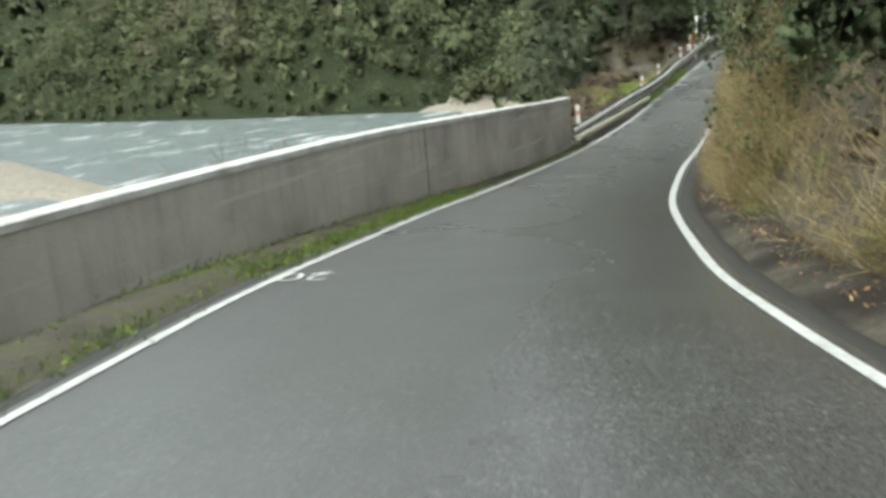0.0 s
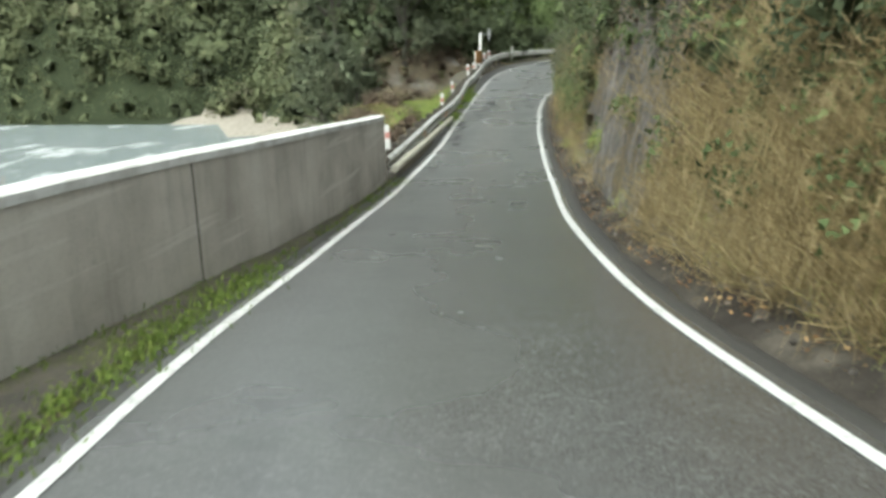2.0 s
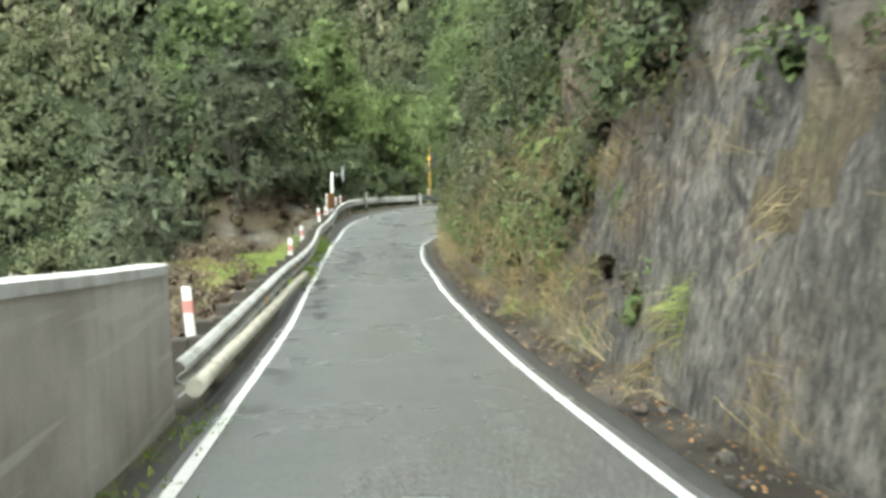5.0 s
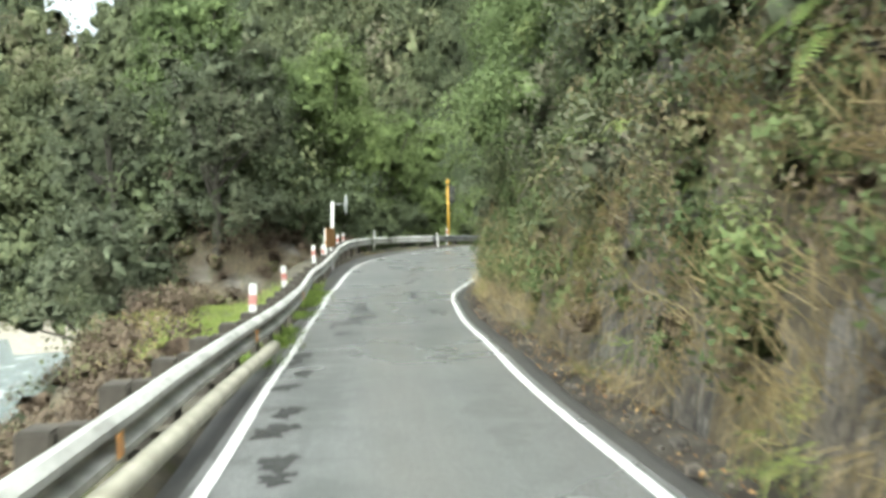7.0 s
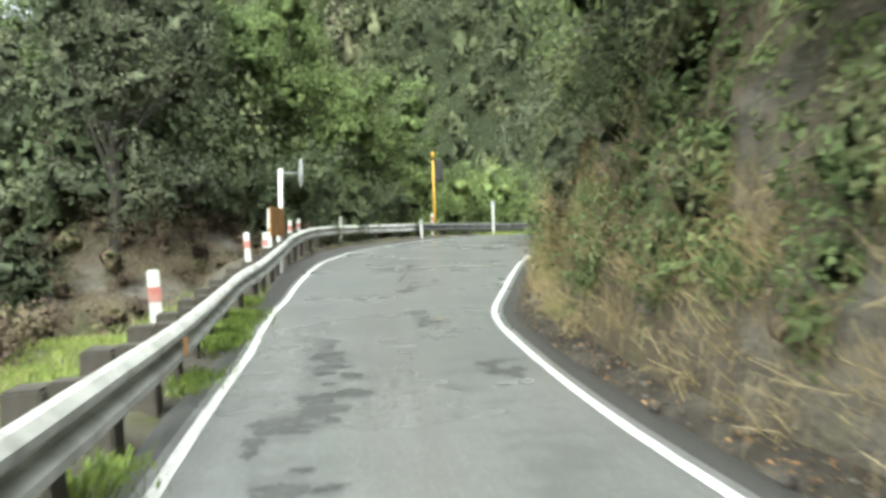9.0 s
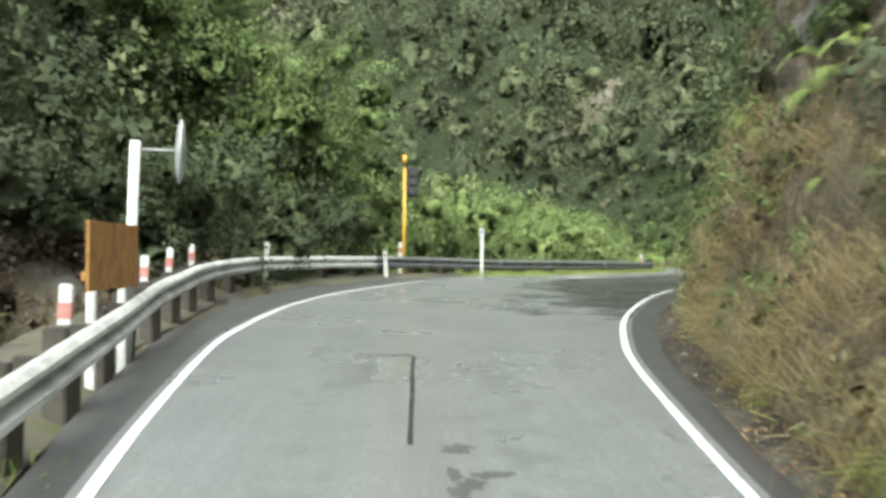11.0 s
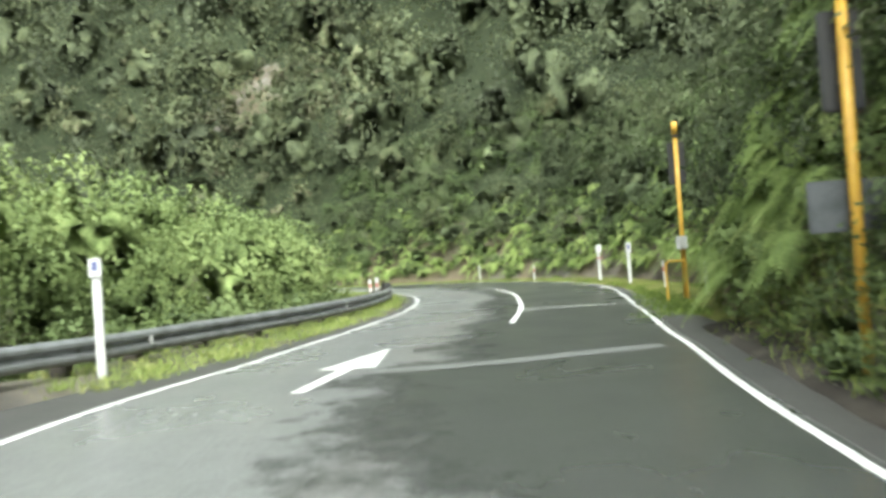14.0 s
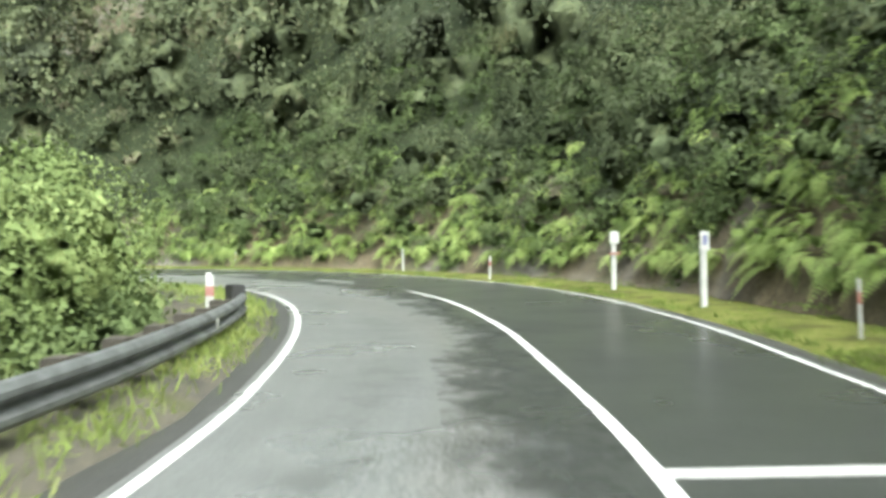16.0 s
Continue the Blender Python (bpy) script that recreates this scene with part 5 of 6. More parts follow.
def bank_bush(name, count, lo, hi, dmin, dmax, rmin, rmax, leaves, leaf, mat, label, seed, power=1.0, thick=0.0, tint=(0.5, 0.15), lift=0.25, aspect=0.55, corners=3, push=0.2):
    s, d = rng.uniform(lo, hi, count), dmin + (dmax - dmin) * rng.uniform(0, 1, count) ** power
    ok = vnoise(s, d * 2, 4.0, seed + 3) > thick - 0.6
    bare = zone(s, ([18, 20, 29, 32, 45, 48, 60, 63], [0.0, 0.6, 0.6, 0.1, 0.1, 0.35, 0.35, 0.0])) if mat is LEAF_DARK else zone(s, ([18, 20, 28, 31], [0.0, 0.55, 0.55, 0.0]))
    ok &= (rng.uniform(0, 1, count) > bare) | (d > 1.9)
    s, d = s[ok], d[ok]
    p, out = bank_xy(s, d)
    r = rng.uniform(rmin, rmax, len(s))
    c = p + out * (r * push)[:, None] + np.array([0, 0, 1.0]) * (r * lift)[:, None]
    return bushes(name, c, np.stack([r, r, r * 0.95], 1), leaves, leaf, mat, np.clip(rng.normal(*tint, len(s)) + vnoise(s, d, 5, seed + 9) * 0.2, 0, 1), label, "bushes", aspect=aspect, corners=corners, fill=0.36)


bank_bush("bank_shrubs_low", 560, -8, 78, 0.25, 2.8, 0.22, 0.55, 220, 0.085, LEAF_MID, "small green shrubs growing out of the bank", 81, 1.0, 0.3, (0.45, 0.18), 0.2)
bank_bush("bank_shrubs_brown", 400, -8, 76, 0.2, 2.8, 0.2, 0.5, 260, 0.08, LEAF_BROWN, "brownish dry scrub growing out of the bank", 82, 1.0, 0.2, (0.7, 0.16), 0.2, 0.3)
bank_bush("bank_shrubs_dark", 400, -10, 76, 1.0, 4.0, 0.35, 0.9, 310, 0.11, LEAF_DARK, "dark leafy shrubs crowding the top of the bank", 83, 0.8, 0.15, (0.5, 0.15))
bank_bush("bank_shrubs_green", 220, -10, 80, 1.5, 4.5, 0.4, 0.9, 520, 0.1, LEAF_MID, "green leafy shrubs overhanging the road bank", 85, 0.9, 0.3, (0.4, 0.15))
bank_bush("bank_trees_high", 190, -14, 100, 3.2, 9.0, 1.0, 2.0, 520, 0.15, LEAF_DARK, "tall dark bush above the bank", 87, 1.0, 0.0, (0.45, 0.16), 0.5, 0.5, 3)
bank_bush("cutting_shrubs", 130, 27, 46, 0.25, 2.6, 0.18, 0.45, 320, 0.075, LEAF_MID, "small green shrubs rooted in the cracks of the cutting", 181, 1.0, 0.0, (0.6, 0.15), 0.2, 0.35)
bank_bush("cutting_scrub", 130, 26, 48, 0.25, 2.4, 0.18, 0.42, 260, 0.075, LEAF_BROWN, "dry brown scrub hanging on the cutting", 182, 1.0, 0.0, (0.8, 0.14), 0.2, 0.3)
bank_bush("overhanging_bush", 30, 38.5, 44.5, 1.7, 3.4, 0.6, 1.0, 900, 0.1, LEAF_MID, "grey-green bush leaning out over the road", 88, 1.0, -1.0, (0.55, 0.14), 0.3, 0.4, 3, 0.9)
bank_bush("leaning_bush", 46, 31, 46, 0.9, 3.4, 0.45, 0.9, 700, 0.095, LEAF_GREY, "grey-green leafy bush hanging down the cutting", 90, 1.0, -0.8, (0.72, 0.14), 0.2, 0.4, 3, 0.45)
bank_bush("bank_shrubs_grey", 150, 27, 52, 0.6, 3.0, 0.3, 0.75, 420, 0.085, LEAF_DARK, "grey-green leafy shrubs hanging over the cutting", 84, 1.0, 0.05, (0.7, 0.12), 0.3, 0.4)
bank_bush("bank_start_bush", 400, -6, 22, 0.6, 3.2, 0.35, 0.9, 300, 0.09, LEAF_DARK, "dark green bush above the golden grass", 86, 0.8, -0.4, (0.3, 0.14), 0.3, 0.45, 3, 0.35)
px = np.array([6.25, 6.7, 6.9, 6.45])
py = np.array([50.95, 51.0, 51.5, 51.55])
bushes("pole_foot_shrubs", np.stack([px, py, np.maximum(land(px, py), 0.0) + 0.2], 1), np.full((4, 3), 0.33), 420, 0.06, LEAF_MID, np.array([0.4, 0.55, 0.45, 0.5]), "small green shrubs round the foot of the signal pole")
bank_bush("bank_crest_bush", 150, 12, 34, 1.35, 3.4, 0.45, 0.9, 380, 0.1, LEAF_DARK, "dark green bush along the crest of the cutting", 94, 1.0, -0.6, (0.36, 0.14), 0.35, 0.5, 3, 0.35)
bank_bush("bank_bright_bush", 44, 63, 76, 0.2, 2.6, 0.35, 0.8, 520, 0.11, LEAF_LIGHT, "bright green leafy bush at the foot of the bank", 89, 1.0, 0.0, (0.35, 0.12))
bank_bush("bank_foot_green", 110, 62, 71, 0.05, 2.4, 0.22, 0.5, 420, 0.08, LEAF_LIGHT, "leafy green growth at the foot of the bank", 191, 1.0, -0.8, (0.3, 0.12), 0.2, 0.35)
bank_bush("fern_bank_low", 150, 76, 112, 0.2, 3.0, 0.3, 0.65, 520, 0.09, LEAF_MID, "low green bush among the ferns", 192, 1.0, -0.5, (0.55, 0.14), 0.15, 0.35)
bank_bush("fern_bank_bush", 300, 74, 112, 0.9, 9.0, 0.5, 1.4, 380, 0.135, LEAF_MID, "green bush above the fern bank", 91, 1.0, 0.0, (0.35, 0.14), 0.3, 0.5, 3)
bank_bush("fern_bank_dark", 240, 72, 118, 1.2, 10.0, 0.7, 1.9, 440, 0.145, LEAF_DARK, "dark bush above the fern bank", 93, 1.0, 0.0, (0.42, 0.15), 0.4, 0.5, 3)


def fern_mass(name, s, d, mat, label, size=(0.6, 1.3), fronds=6, steps=11):
    p, out = bank_xy(s, d)
    n = len(s) * fronds
    base = np.repeat(p, fronds, 0) + rng.normal(size=(n, 3)) * 0.08 + np.array([0, 0, 0.05]) + np.repeat(out, fronds, 0) * 0.12
    o = np.repeat(out, fronds, 0)
    way = unit(o * 0.8 + rng.normal(size=(n, 3)) * np.array([0.6, 0.6, 0.25]) + np.array([0, 0, 0.75]))
    ln = rng.uniform(*size, n)
    side = unit(np.cross(way, np.array([0, 0, 1.0])))
    quads, tints = [], []
    tint = np.clip(np.repeat(rng.normal(0.5, 0.2, len(s)), fronds), 0, 1)
    for k in range(1, steps + 1):
        u = k / steps
        c = base + way * (ln * u)[:, None] + np.array([0, 0, -1.0]) * (ln * 0.95 * u * u)[:, None]
        along = unit(way + np.array([0, 0, -1.9 * u]))
        reach = ln * 0.26 * np.sin(math.pi * min(0.15 + 0.85 * u, 0.98)) ** 0.8
        fw = along * (ln * 0.68 / steps)[:, None]
        for sg in (-1, 1):
            tip = c + side * (sg * reach)[:, None] + along * (reach * 0.45)[:, None]
            quads.append(np.stack([c - fw * 0.55, tip - fw * 0.15, tip + fw * 0.15, c + fw * 0.55], 1))
            tints.append(tint)
    return tagged(new(name, mesh_quads(name, np.concatenate(quads), np.concatenate(tints), mat)), label, "ferns", kind="stuff")


n = 850
fs, fd = rng.uniform(71, 112, n), rng.uniform(0.0, 1.0, n) ** 1.4 * 3.6 + 0.5
ok = rng.uniform(0, 1, n) < zone(fs, ([71, 75, 80, 112], [0.1, 0.6, 1.0, 1.0]))
fern_mass("fern_bank", fs[ok], fd[ok], FERN, "arching green ferns covering the roadside bank", (0.4, 0.85), 6, 18)
fern_mass("cutting_ferns", rng.uniform(64, 69.4, 90), rng.uniform(0.9, 3.6, 90), FERN, "small green ferns on the bank before the signal pole", (0.25, 0.5), 6, 18)
fern_mass("fern_wall", rng.uniform(69.8, 77, 170), rng.uniform(0.4, 4.6, 170), FERN, "large light green ferns hanging over the road bank", (0.55, 1.05), 7, 26)
fern_mass("bank_ferns", rng.uniform(8, 60, 90), rng.uniform(1.0, 3.5, 90), FERN, "scattered ferns on the rocky bank", (0.3, 0.6), 6, 22)
fern_mass("hanging_ferns", rng.uniform(18.5, 22.5, 14), rng.uniform(1.2, 2.0, 14), FERN, "long drooping fern fronds at the top of the bank", (0.3, 0.6), 6, 22)


# ---- verges: moss, grass and litter ----
def short_grass(name, s, d, side, mat, length, label, per=26, spread=0.16, sink=0.0):
    p, out = left_xy(s, d) if side == "left" else bank_xy(s, d)
    p = p.copy()
    x, y = p[:, 0], p[:, 1]
    ss, oo = nearest(x, y)
    on_verge = road_z(ss, oo) - 0.02
    p[:, 2] = np.where((side == "left") & (d > 1.6), p[:, 2], np.maximum(on_verge, p[:, 2])) - sink
    n = len(s) * per
    root = np.repeat(p, per, 0) + rng.normal(size=(n, 3)) * np.array([spread, spread, 0.0])
    way = unit(rng.normal(size=(n, 3)) * 0.5 + np.array([0, 0, 1.0]))
    b = blades(root, way, rng.uniform(0.5, 1.2, n) * length * 1.6, rng.uniform(0.008, 0.018, n), rng.uniform(0.3, 1.4, n))[:n]
    t = np.repeat(np.clip(rng.normal(0.5, 0.2, len(s)), 0, 1), per)
    return tagged(new(name, mesh_quads(name, b, t, mat)), label, "grass", kind="stuff")


n = 1700
ms = rng.uniform(2, 27, n)
md = rng.uniform(0.4, 1.0, n) * zone(ms, ([2, 12, 20, 27], [1.0, 0.9, 0.55, 0.3]))
ok = rng.uniform(0, 1, n) < zone(ms, ([2, 14, 17.5, 19, 27], [1, 1, 0.8, 0.12, 0.05])) * (0.6 + 0.6 * vnoise(ms, md * 3, 1.2, 95))
short_grass("moss_strip", ms[ok], md[ok], "left", MOSS, 0.06, "low green moss and grass along the parapet foot")
n = 1500
ms = rng.uniform(37, 52, n)
md = rng.uniform(0.3, 1.1, n)
ok = vnoise(ms, md * 2, 1.6, 97) > 0.05
short_grass("rail_grass", ms[ok], md[ok], "left", MOSS, 0.13, "low bright green grass under the guard rail")
n = 2600
ms, md = rng.uniform(39.5, 51.5, n), rng.uniform(1.0, 6.0, n)
brim = np.interp(ms, *SHELF) + 0.9 - md
ok = brim > 0
straw = ok & (rng.uniform(-0.6, 0.8, n) > brim)
short_grass("shelf_grass", ms[ok & ~straw], md[ok & ~straw], "left", GRASS, 0.15, "rough bright green grass on the shelf above the river", 24, 0.25, 0.05)
short_grass("shelf_straw", ms[straw], md[straw], "left", DRY, 0.24, "straw-coloured dry grass along the edge of the shelf", 26, 0.25, 0.05)
n = 1200
ms, md = rng.uniform(75, 108, n), rng.uniform(-1.7, 0.1, n)
ok = vnoise(ms, md, 1.5, 99) > -0.35
short_grass("bank_foot_grass", rng.uniform(61, 72.5, 620), rng.uniform(-0.1, 1.1, 620), "right", GRASS, 0.14, "yellow-green grass at the foot of the bank", 24, 0.2)
short_grass("verge_grass", ms[ok], md[ok], "right", MOSS, 0.09, "mossy yellow-green grass on the verge")
n = 700
ms, md = rng.uniform(50, 63, n), rng.uniform(1.9, 6.5, n)
ok = vnoise(ms, md, 1.8, 98) > -0.3
short_grass("spur_grass", ms[ok], md[ok], "left", DRY, 0.2, "dry grass on the brown earth bank", 22, 0.2, 0.03)
n = 900
ms, md = rng.uniform(70, 100, n), rng.uniform(0.6, 3.0, n)
short_grass("gully_grass", ms, md, "left", GRASS, 0.16, "dull green grass under the guard rail")

n = 9000
ls, ld = rng.uniform(-4, 66, n), np.maximum(rng.normal(-0.12, 0.26, n), -0.5)
ok = rng.uniform(0, 1, n) < 0.5 + 0.5 * vnoise(ls, ld, 2.0, 101)
lp, _ = bank_xy(ls[ok], np.minimum(ld[ok], 0.35))
so, oo = nearest(lp[:, 0], lp[:, 1])
lp[:, 2] = np.maximum(lp[:, 2], road_z(so, oo) + 0.03) + 0.02
lv = leaf_quads(lp, unit(rng.normal(size=lp.shape) * 0.35 + np.array([0, 0, 1.0])), rng.uniform(0.02, 0.06, len(lp)), 0.45)
tagged(new("leaf_litter", mesh_quads("leaf_litter", lv, rng.uniform(0.1, 0.9, len(lp)), LITTER)), "brown fallen leaves at the foot of the bank", "leaf litter", kind="stuff")


n = 1600
ks, kd = rng.uniform(-2, 70, n), np.maximum(rng.normal(-0.08, 0.22, n), -0.42)
kp, _ = bank_xy(ks, np.minimum(kd, 0.4))
so, oo = nearest(kp[:, 0], kp[:, 1])
kp[:, 2] = np.maximum(kp[:, 2], road_z(so, oo) + 0.02)
bv, bf = ball(1)
kr = rng.uniform(0.012, 0.03, n) * np.where(rng.uniform(0, 1, n) < 0.06, 2.6, 1.0)
kv = kp[:, None] + bv[None] * kr[:, None, None] * rng.uniform(0.6, 1.25, (n, len(bv), 1)) * np.array([1.1, 1.1, 0.7])
me = bpy.data.meshes.new("grit_stones")
me.from_pydata(kv.reshape(-1, 3).tolist(), [], (bf[None] + (np.arange(n) * len(bv))[:, None, None]).reshape(-1, 3).tolist())
me.materials.append(ROCK)
tagged(new("grit_stones", me), "loose grey stones fallen at the foot of the cutting", "stones", kind="stuff")


# ---- bush on the left ----
def left_bush(name, count, lo, hi, dmin, dmax, rmin, rmax, leaves, leaf, mat, label, tint=(0.5, 0.2), lift=0.4, cat="bushes"):
    s, d = rng.uniform(lo, hi, count), rng.uniform(dmin, dmax, count)
    p, _ = left_xy(s, d)
    r = rng.uniform(rmin, rmax, count)
    return bushes(name, p + np.array([0, 0, 1.0]) * (r * lift)[:, None], np.stack([r, r, r * 0.95], 1), leaves, leaf, mat, np.clip(rng.normal(*tint, count), 0, 1), label, cat)


n = 170
gs, gd = rng.uniform(74, 99, n), rng.uniform(3.2, 11, n)
gp, _ = left_xy(gs, gd)
gr = rng.uniform(0.8, 1.6, n)
gp[:, 2] = road_z(gs, 0) + rng.uniform(-0.9, 1.0, n) * np.clip(0.75 * (gd - 2.2), 0.3, 2.6) + 0.2 * gr
bushes("gully_bush", gp, np.stack([gr, gr, gr], 1), 620, 0.135, LEAF_LIGHT, np.clip(rng.normal(0.42, 0.12, n), 0, 1), "bright green climbing bush beyond the guard rail", "bushes")
left_bush("gully_bush_low", 90, 72, 98, 2.6, 4.6, 0.5, 0.9, 400, 0.12, LEAF_MID, "low green bush behind the guard rail", (0.55, 0.2), 0.5)
left_bush("river_bank_bush", 110, 14, 40, 3.5, 13, 0.5, 1.3, 200, 0.1, LEAF_DARK, "scrub on the steep slope down to the river", (0.5, 0.25), 0.1)
left_bush("slope_scrub", 120, 27, 41, 1.6, 6.5, 0.3, 0.75, 130, 0.1, LEAF_BROWN, "brown and green scrub on the slope below the rail", (0.6, 0.22), 0.2)
left_bush("shelf_scrub", 150, 35, 49, 3.4, 9, 0.35, 0.85, 300, 0.1, LEAF_BROWN, "brownish scrub at the edge of the grassy shelf", (0.6, 0.2), 0.15)
sx, sy = rng.uniform(-24, -3.5, 420), rng.uniform(40, 76, 420)
ss_, so_ = nearest(sx, sy)
ok = (so_ > np.interp(ss_, *LEFT) + 4.2) & (sx > spur_end(sy) + 1.0) & (np.hypot((sx + 8.0) / 13.0, (sy - 57) / 21.0) < 1.0)
sx, sy = sx[ok], sy[ok]
sr = rng.uniform(0.9, 2.3, len(sx))
bushes("spur_bush", np.stack([sx, sy, land(sx, sy) + sr * 0.5], 1), np.stack([sr, sr, sr], 1), 260, sr * 0.13, LEAF_DARK, np.clip(rng.normal(0.5, 0.15, len(sx)), 0, 1), "dense dark bush between the trees of the spur", "bushes", fill=0.42)
# dark leaves added over the lower crowns, standing in for their shade
ds, dd, dr = rng.uniform(59, 67, 60), rng.uniform(2.4, 4.6, 60), rng.uniform(0.6, 1.05, 60)
dp, _ = left_xy(ds, dd)
dp[:, 2] = road_z(ds, 0) + rng.uniform(-0.3, 2.3, 60)
bushes("crown_shade_bush", dp, np.stack([dr, dr, dr], 1), 480, 0.1, LEAF_DARK, np.clip(rng.normal(0.3, 0.12, 60), 0, 1), "dark leafy bush standing for deep shade below the bright tree", "bushes")
ex, ey = rng.uniform(-40, 12, 900), rng.uniform(68, 150, 900)
es, eo = nearest(ex, ey)
ok = (eo > np.interp(es, *LEFT) + 9) & (ex > spur_end(ey)) & (land(ex, ey) > WATER_Z + 1)
ex, ey = ex[ok][:330], ey[ok][:330]
er = rng.uniform(1.4, 3.2, len(ex))
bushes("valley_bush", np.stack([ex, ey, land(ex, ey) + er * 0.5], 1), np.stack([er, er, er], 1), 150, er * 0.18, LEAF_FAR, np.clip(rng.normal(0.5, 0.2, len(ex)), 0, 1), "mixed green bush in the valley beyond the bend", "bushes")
left_bush("spur_scrub", 330, 48, 64, 2.6, 9, 0.3, 0.85, 200, 0.1, LEAF_BROWN, "dry low scrub on the earth bank", (0.6, 0.25), 0.2)


# ---- single trees ----
def tree_kind(name, height, radius, trunk_r, leaves, leaf, mat, label, seed, tint):
    rnd = np.random.default_rng(seed)
    ob = tagged(new(name), label, "tree", "trees beside the road")
    bm = bmesh.new()
    limbs = [(Vector((0, 0, -0.5)), Vector((0, 0, height * 0.45)), trunk_r, trunk_r * 0.6)]
    tops = []
    for k in range(9):
        a = 2 * math.pi * k / 9 + rnd.uniform(-0.3, 0.3)
        z0 = height * rnd.uniform(0.2, 0.45)
        tip = Vector((math.cos(a) * radius * rnd.uniform(0.4, 0.75), math.sin(a) * radius * rnd.uniform(0.4, 0.75), height * rnd.uniform(0.5, 0.92)))
        limbs.append((Vector((0, 0, z0)), tip, trunk_r * 0.45, trunk_r * 0.12))
        tops.append(tip)
    for a, b, r1, r2 in limbs:
        d = b - a
        m = Matrix.Translation(a) @ d.to_track_quat("Z", "Y").to_matrix().to_4x4()
        g = bmesh.ops.create_cone(bm, cap_ends=True, segments=8, radius1=r1, radius2=r2, depth=d.length)
        bmesh.ops.translate(bm, vec=(0, 0, d.length / 2), verts=g["verts"])
        bmesh.ops.transform(bm, matrix=m, verts=g["verts"])
    part("trunk", bm, BARK, ob)
    cs = [np.array(t) for t in tops] + [np.array((rnd.uniform(-0.62, 0.62) * radius, rnd.uniform(-0.62, 0.62) * radius, height * rnd.uniform(0.12, 0.93))) for _ in range(34)]
    cs = np.array(cs)
    rr = rnd.uniform(0.26, 0.46, len(cs)) * radius
    me = crowns_mesh("crown", cs, np.stack([rr, rr, rr * 0.85], 1), leaves // len(cs), leaf, mat, np.clip(rnd.normal(*tint, len(cs)), 0, 1), corners=3, rnd=rnd, fill=0.43)
    c = new("crown", me)
    c.parent = ob
    return ob


KINDS = [tree_kind("tree", 6.0, 2.6, 0.16, 24000, 0.095, LEAF_LIGHT, "bright green leafy tree with a rounded crown behind the guard rail", 11, (0.3, 0.12)),
         tree_kind("tree", 8.0, 3.0, 0.2, 13000, 0.12, LEAF_GREY, "dark green leafy tree on the spur above the river", 12, (0.6, 0.14)),
         tree_kind("tree", 7.0, 2.4, 0.17, 8000, 0.13, LEAF_MID, "mid green leafy tree on the slope", 13, (0.4, 0.14))]
KIND_AT = {0: [(-4.9, 58.4), (-7.4, 58.0), (-4.4, 61.2), (-6.4, 62.5), (-9.2, 60.8)], 1: [(-9.5, 44.5), (-12.6, 41.5), (-14.5, 47.0), (-10.5, 50.5), (-17.0, 51.5), (-13.0, 55.0), (-18.5, 57.5), (-21.5, 61.0), (-11.5, 62.0), (-15.0, 65.5)], 2: [(-11.0, 47.5), (-13.5, 51.5), (-9.0, 53.5), (-16.0, 61.0), (-19.0, 66.0)]}
for k, spots in KIND_AT.items():
    for i, (x, y) in enumerate(spots):
        z = float(land(np.array([x]), np.array([y]))[0])
        sc = random.uniform(0.9, 1.12) * (1.3 if k == 0 else 1.0)
        m = pose(x, y, z - 0.15, random.uniform(-4, 4), random.uniform(-4, 4), random.uniform(0, 360)) @ Matrix.Diagonal((sc, sc, sc, 1))
        if i == 0:
            KINDS[k].matrix_world = m
        else:
            copy_thing(KINDS[k], m)


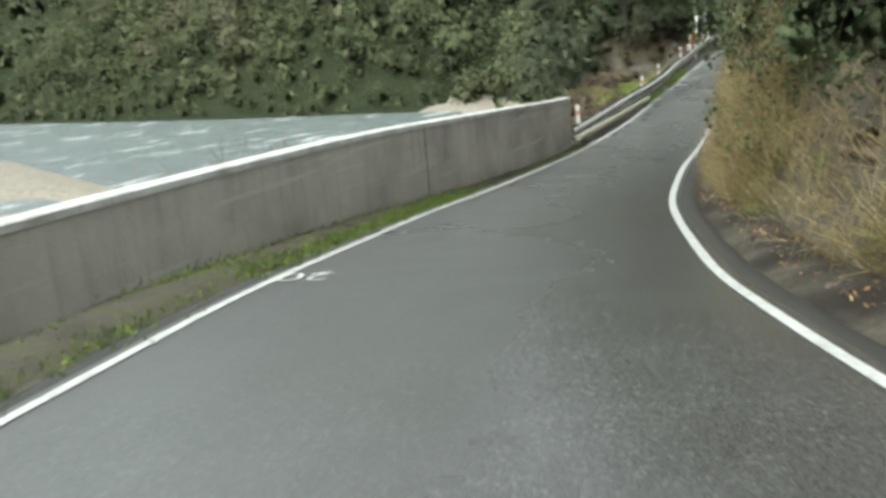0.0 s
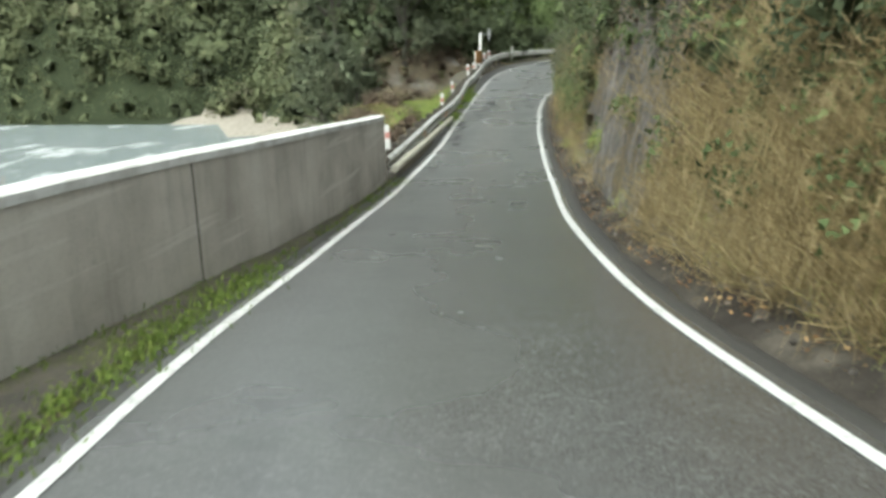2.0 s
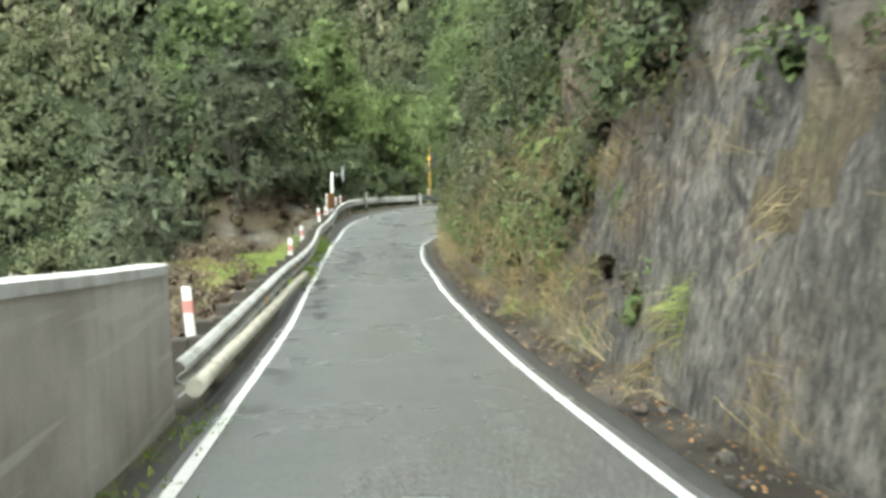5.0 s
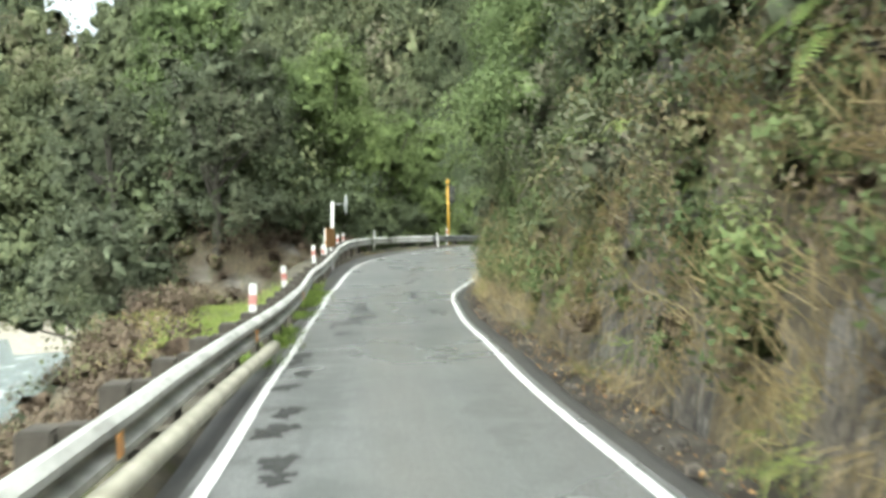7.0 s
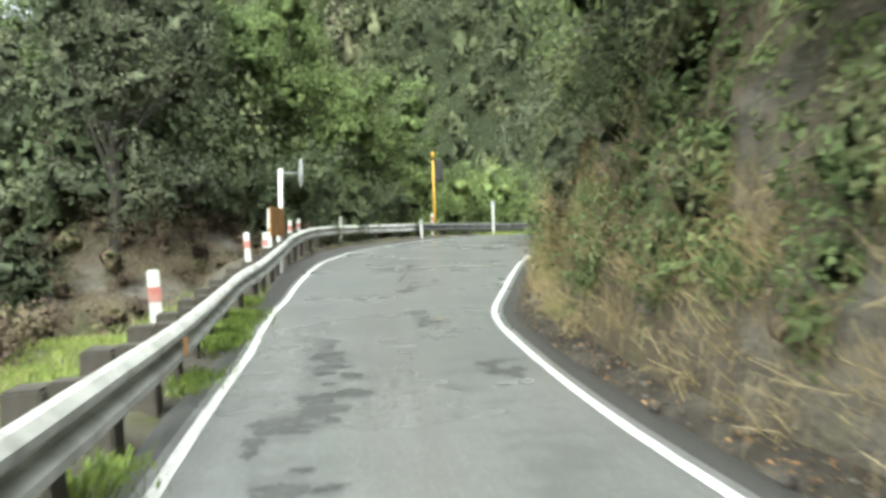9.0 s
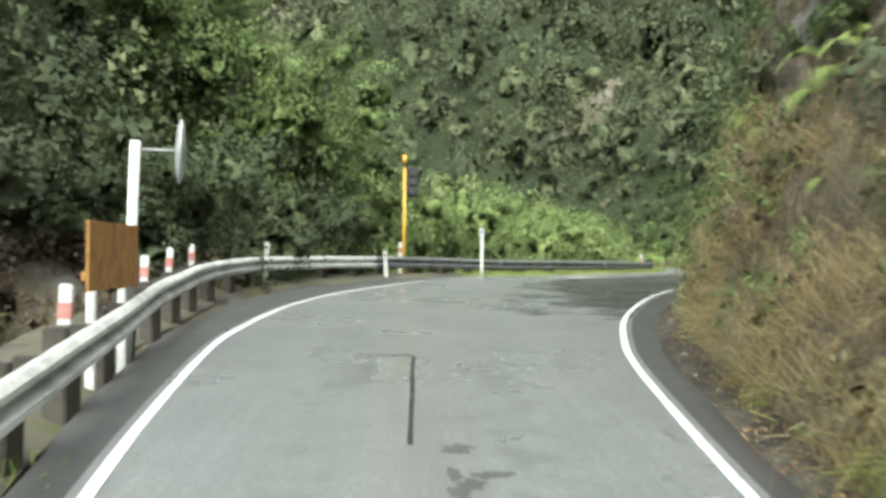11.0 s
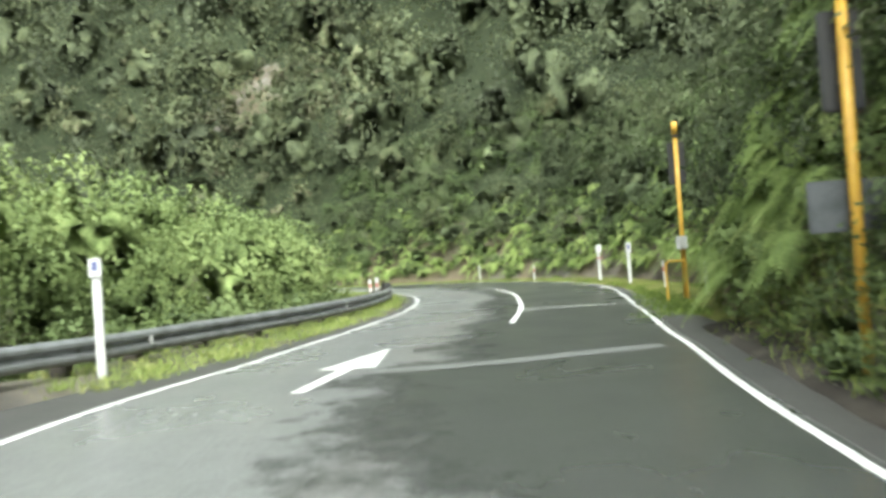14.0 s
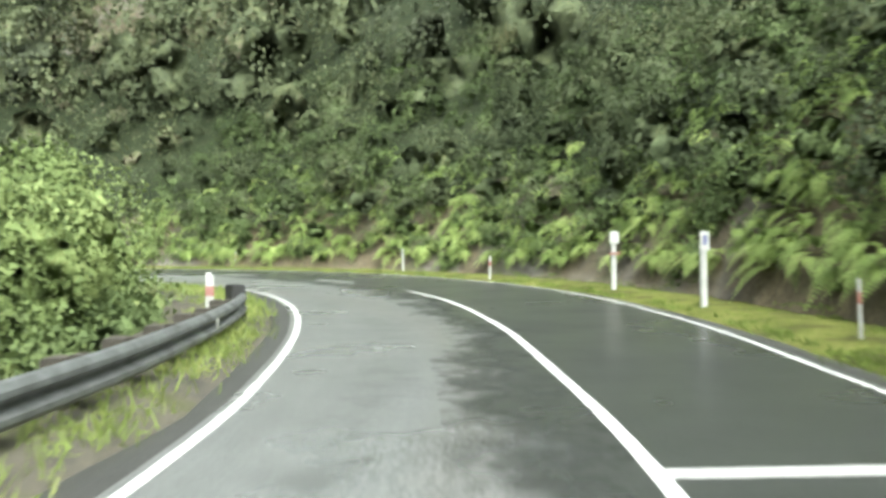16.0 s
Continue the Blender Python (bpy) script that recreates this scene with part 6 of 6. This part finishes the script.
# ---- flax clumps ----
def flax(x, y, z, size, seed):
    rnd = np.random.default_rng(seed)
    ob = tagged(new("flax"), "strap-leaved green flax clump hanging from the bank", "flax", "flax clumps")
    for _ in range(40):
        way = unit(rnd.normal(size=(1, 3)) * np.array([0.6, 0.6, 0.2]) + np.array([0, 0, 0.9]))
        b = blades(rnd.normal(size=(1, 3)) * np.array([0.08, 0.08, 0.02]), way, rnd.uniform(0.7, 1.15, 1) * size, rnd.uniform(0.03, 0.05, 1), rnd.uniform(0.6, 1.8, 1))
        leaf = new("leaf", mesh_quads("leaf", b, [rnd.uniform(0.1, 0.6)] * 2, LEAF_MID))
        leaf.parent = ob
    ob.location = (x, y, z)
    return ob


for i, (s, d, size) in enumerate(((42.4, 0.5, 0.95), (41.3, 0.4, 0.75), (58.0, 0.8, 0.8))):
    p, _ = bank_xy(np.array([s]), np.array([d]))
    flax(*p[0], size, 30 + i)


# ---- bare bush below the parapet ----
def bare_bush(x, y, z, height, seed):
    rnd = random.Random(seed)
    cv = bpy.data.curves.new("twigs", "CURVE")
    cv.dimensions, cv.bevel_depth, cv.bevel_resolution = "3D", 0.017, 1

    def grow(p, d, length, depth, r):
        sp = cv.splines.new("POLY")
        sp.points.add(3)
        for k, q in enumerate(sp.points):
            q.co, q.radius = (*p, 1), r * (1 - 0.2 * k)
            if k < 3:
                d = (d + Vector((rnd.uniform(-0.25, 0.25), rnd.uniform(-0.25, 0.25), 0.06))).normalized()
                p = p + d * length / 3
                if depth and k:
                    for _ in range(2):
                        grow(p.copy(), (d + Vector((rnd.uniform(-0.9, 0.9), rnd.uniform(-0.9, 0.9), rnd.uniform(-0.1, 0.5)))).normalized(), length * 0.6, depth - 1, r * 0.55)

    for _ in range(10):
        grow(Vector((rnd.uniform(-0.3, 0.3), rnd.uniform(-0.3, 0.3), -0.3)), Vector((rnd.uniform(-0.7, 0.7), rnd.uniform(-0.7, 0.7), 1)).normalized(), height * 0.62, 2, 2.6)
    cv.materials.append(TWIG)
    ob = tagged(new("bare_bush", cv), "leafless grey twiggy bush on the slope below the wall", "bush")
    ob.location = (x, y, z)
    return ob


bz = float(land(np.array([-3.4]), np.array([3.2]))[0])
bare_bush(-3.4, 3.2, bz, 0.95 - bz, 5)
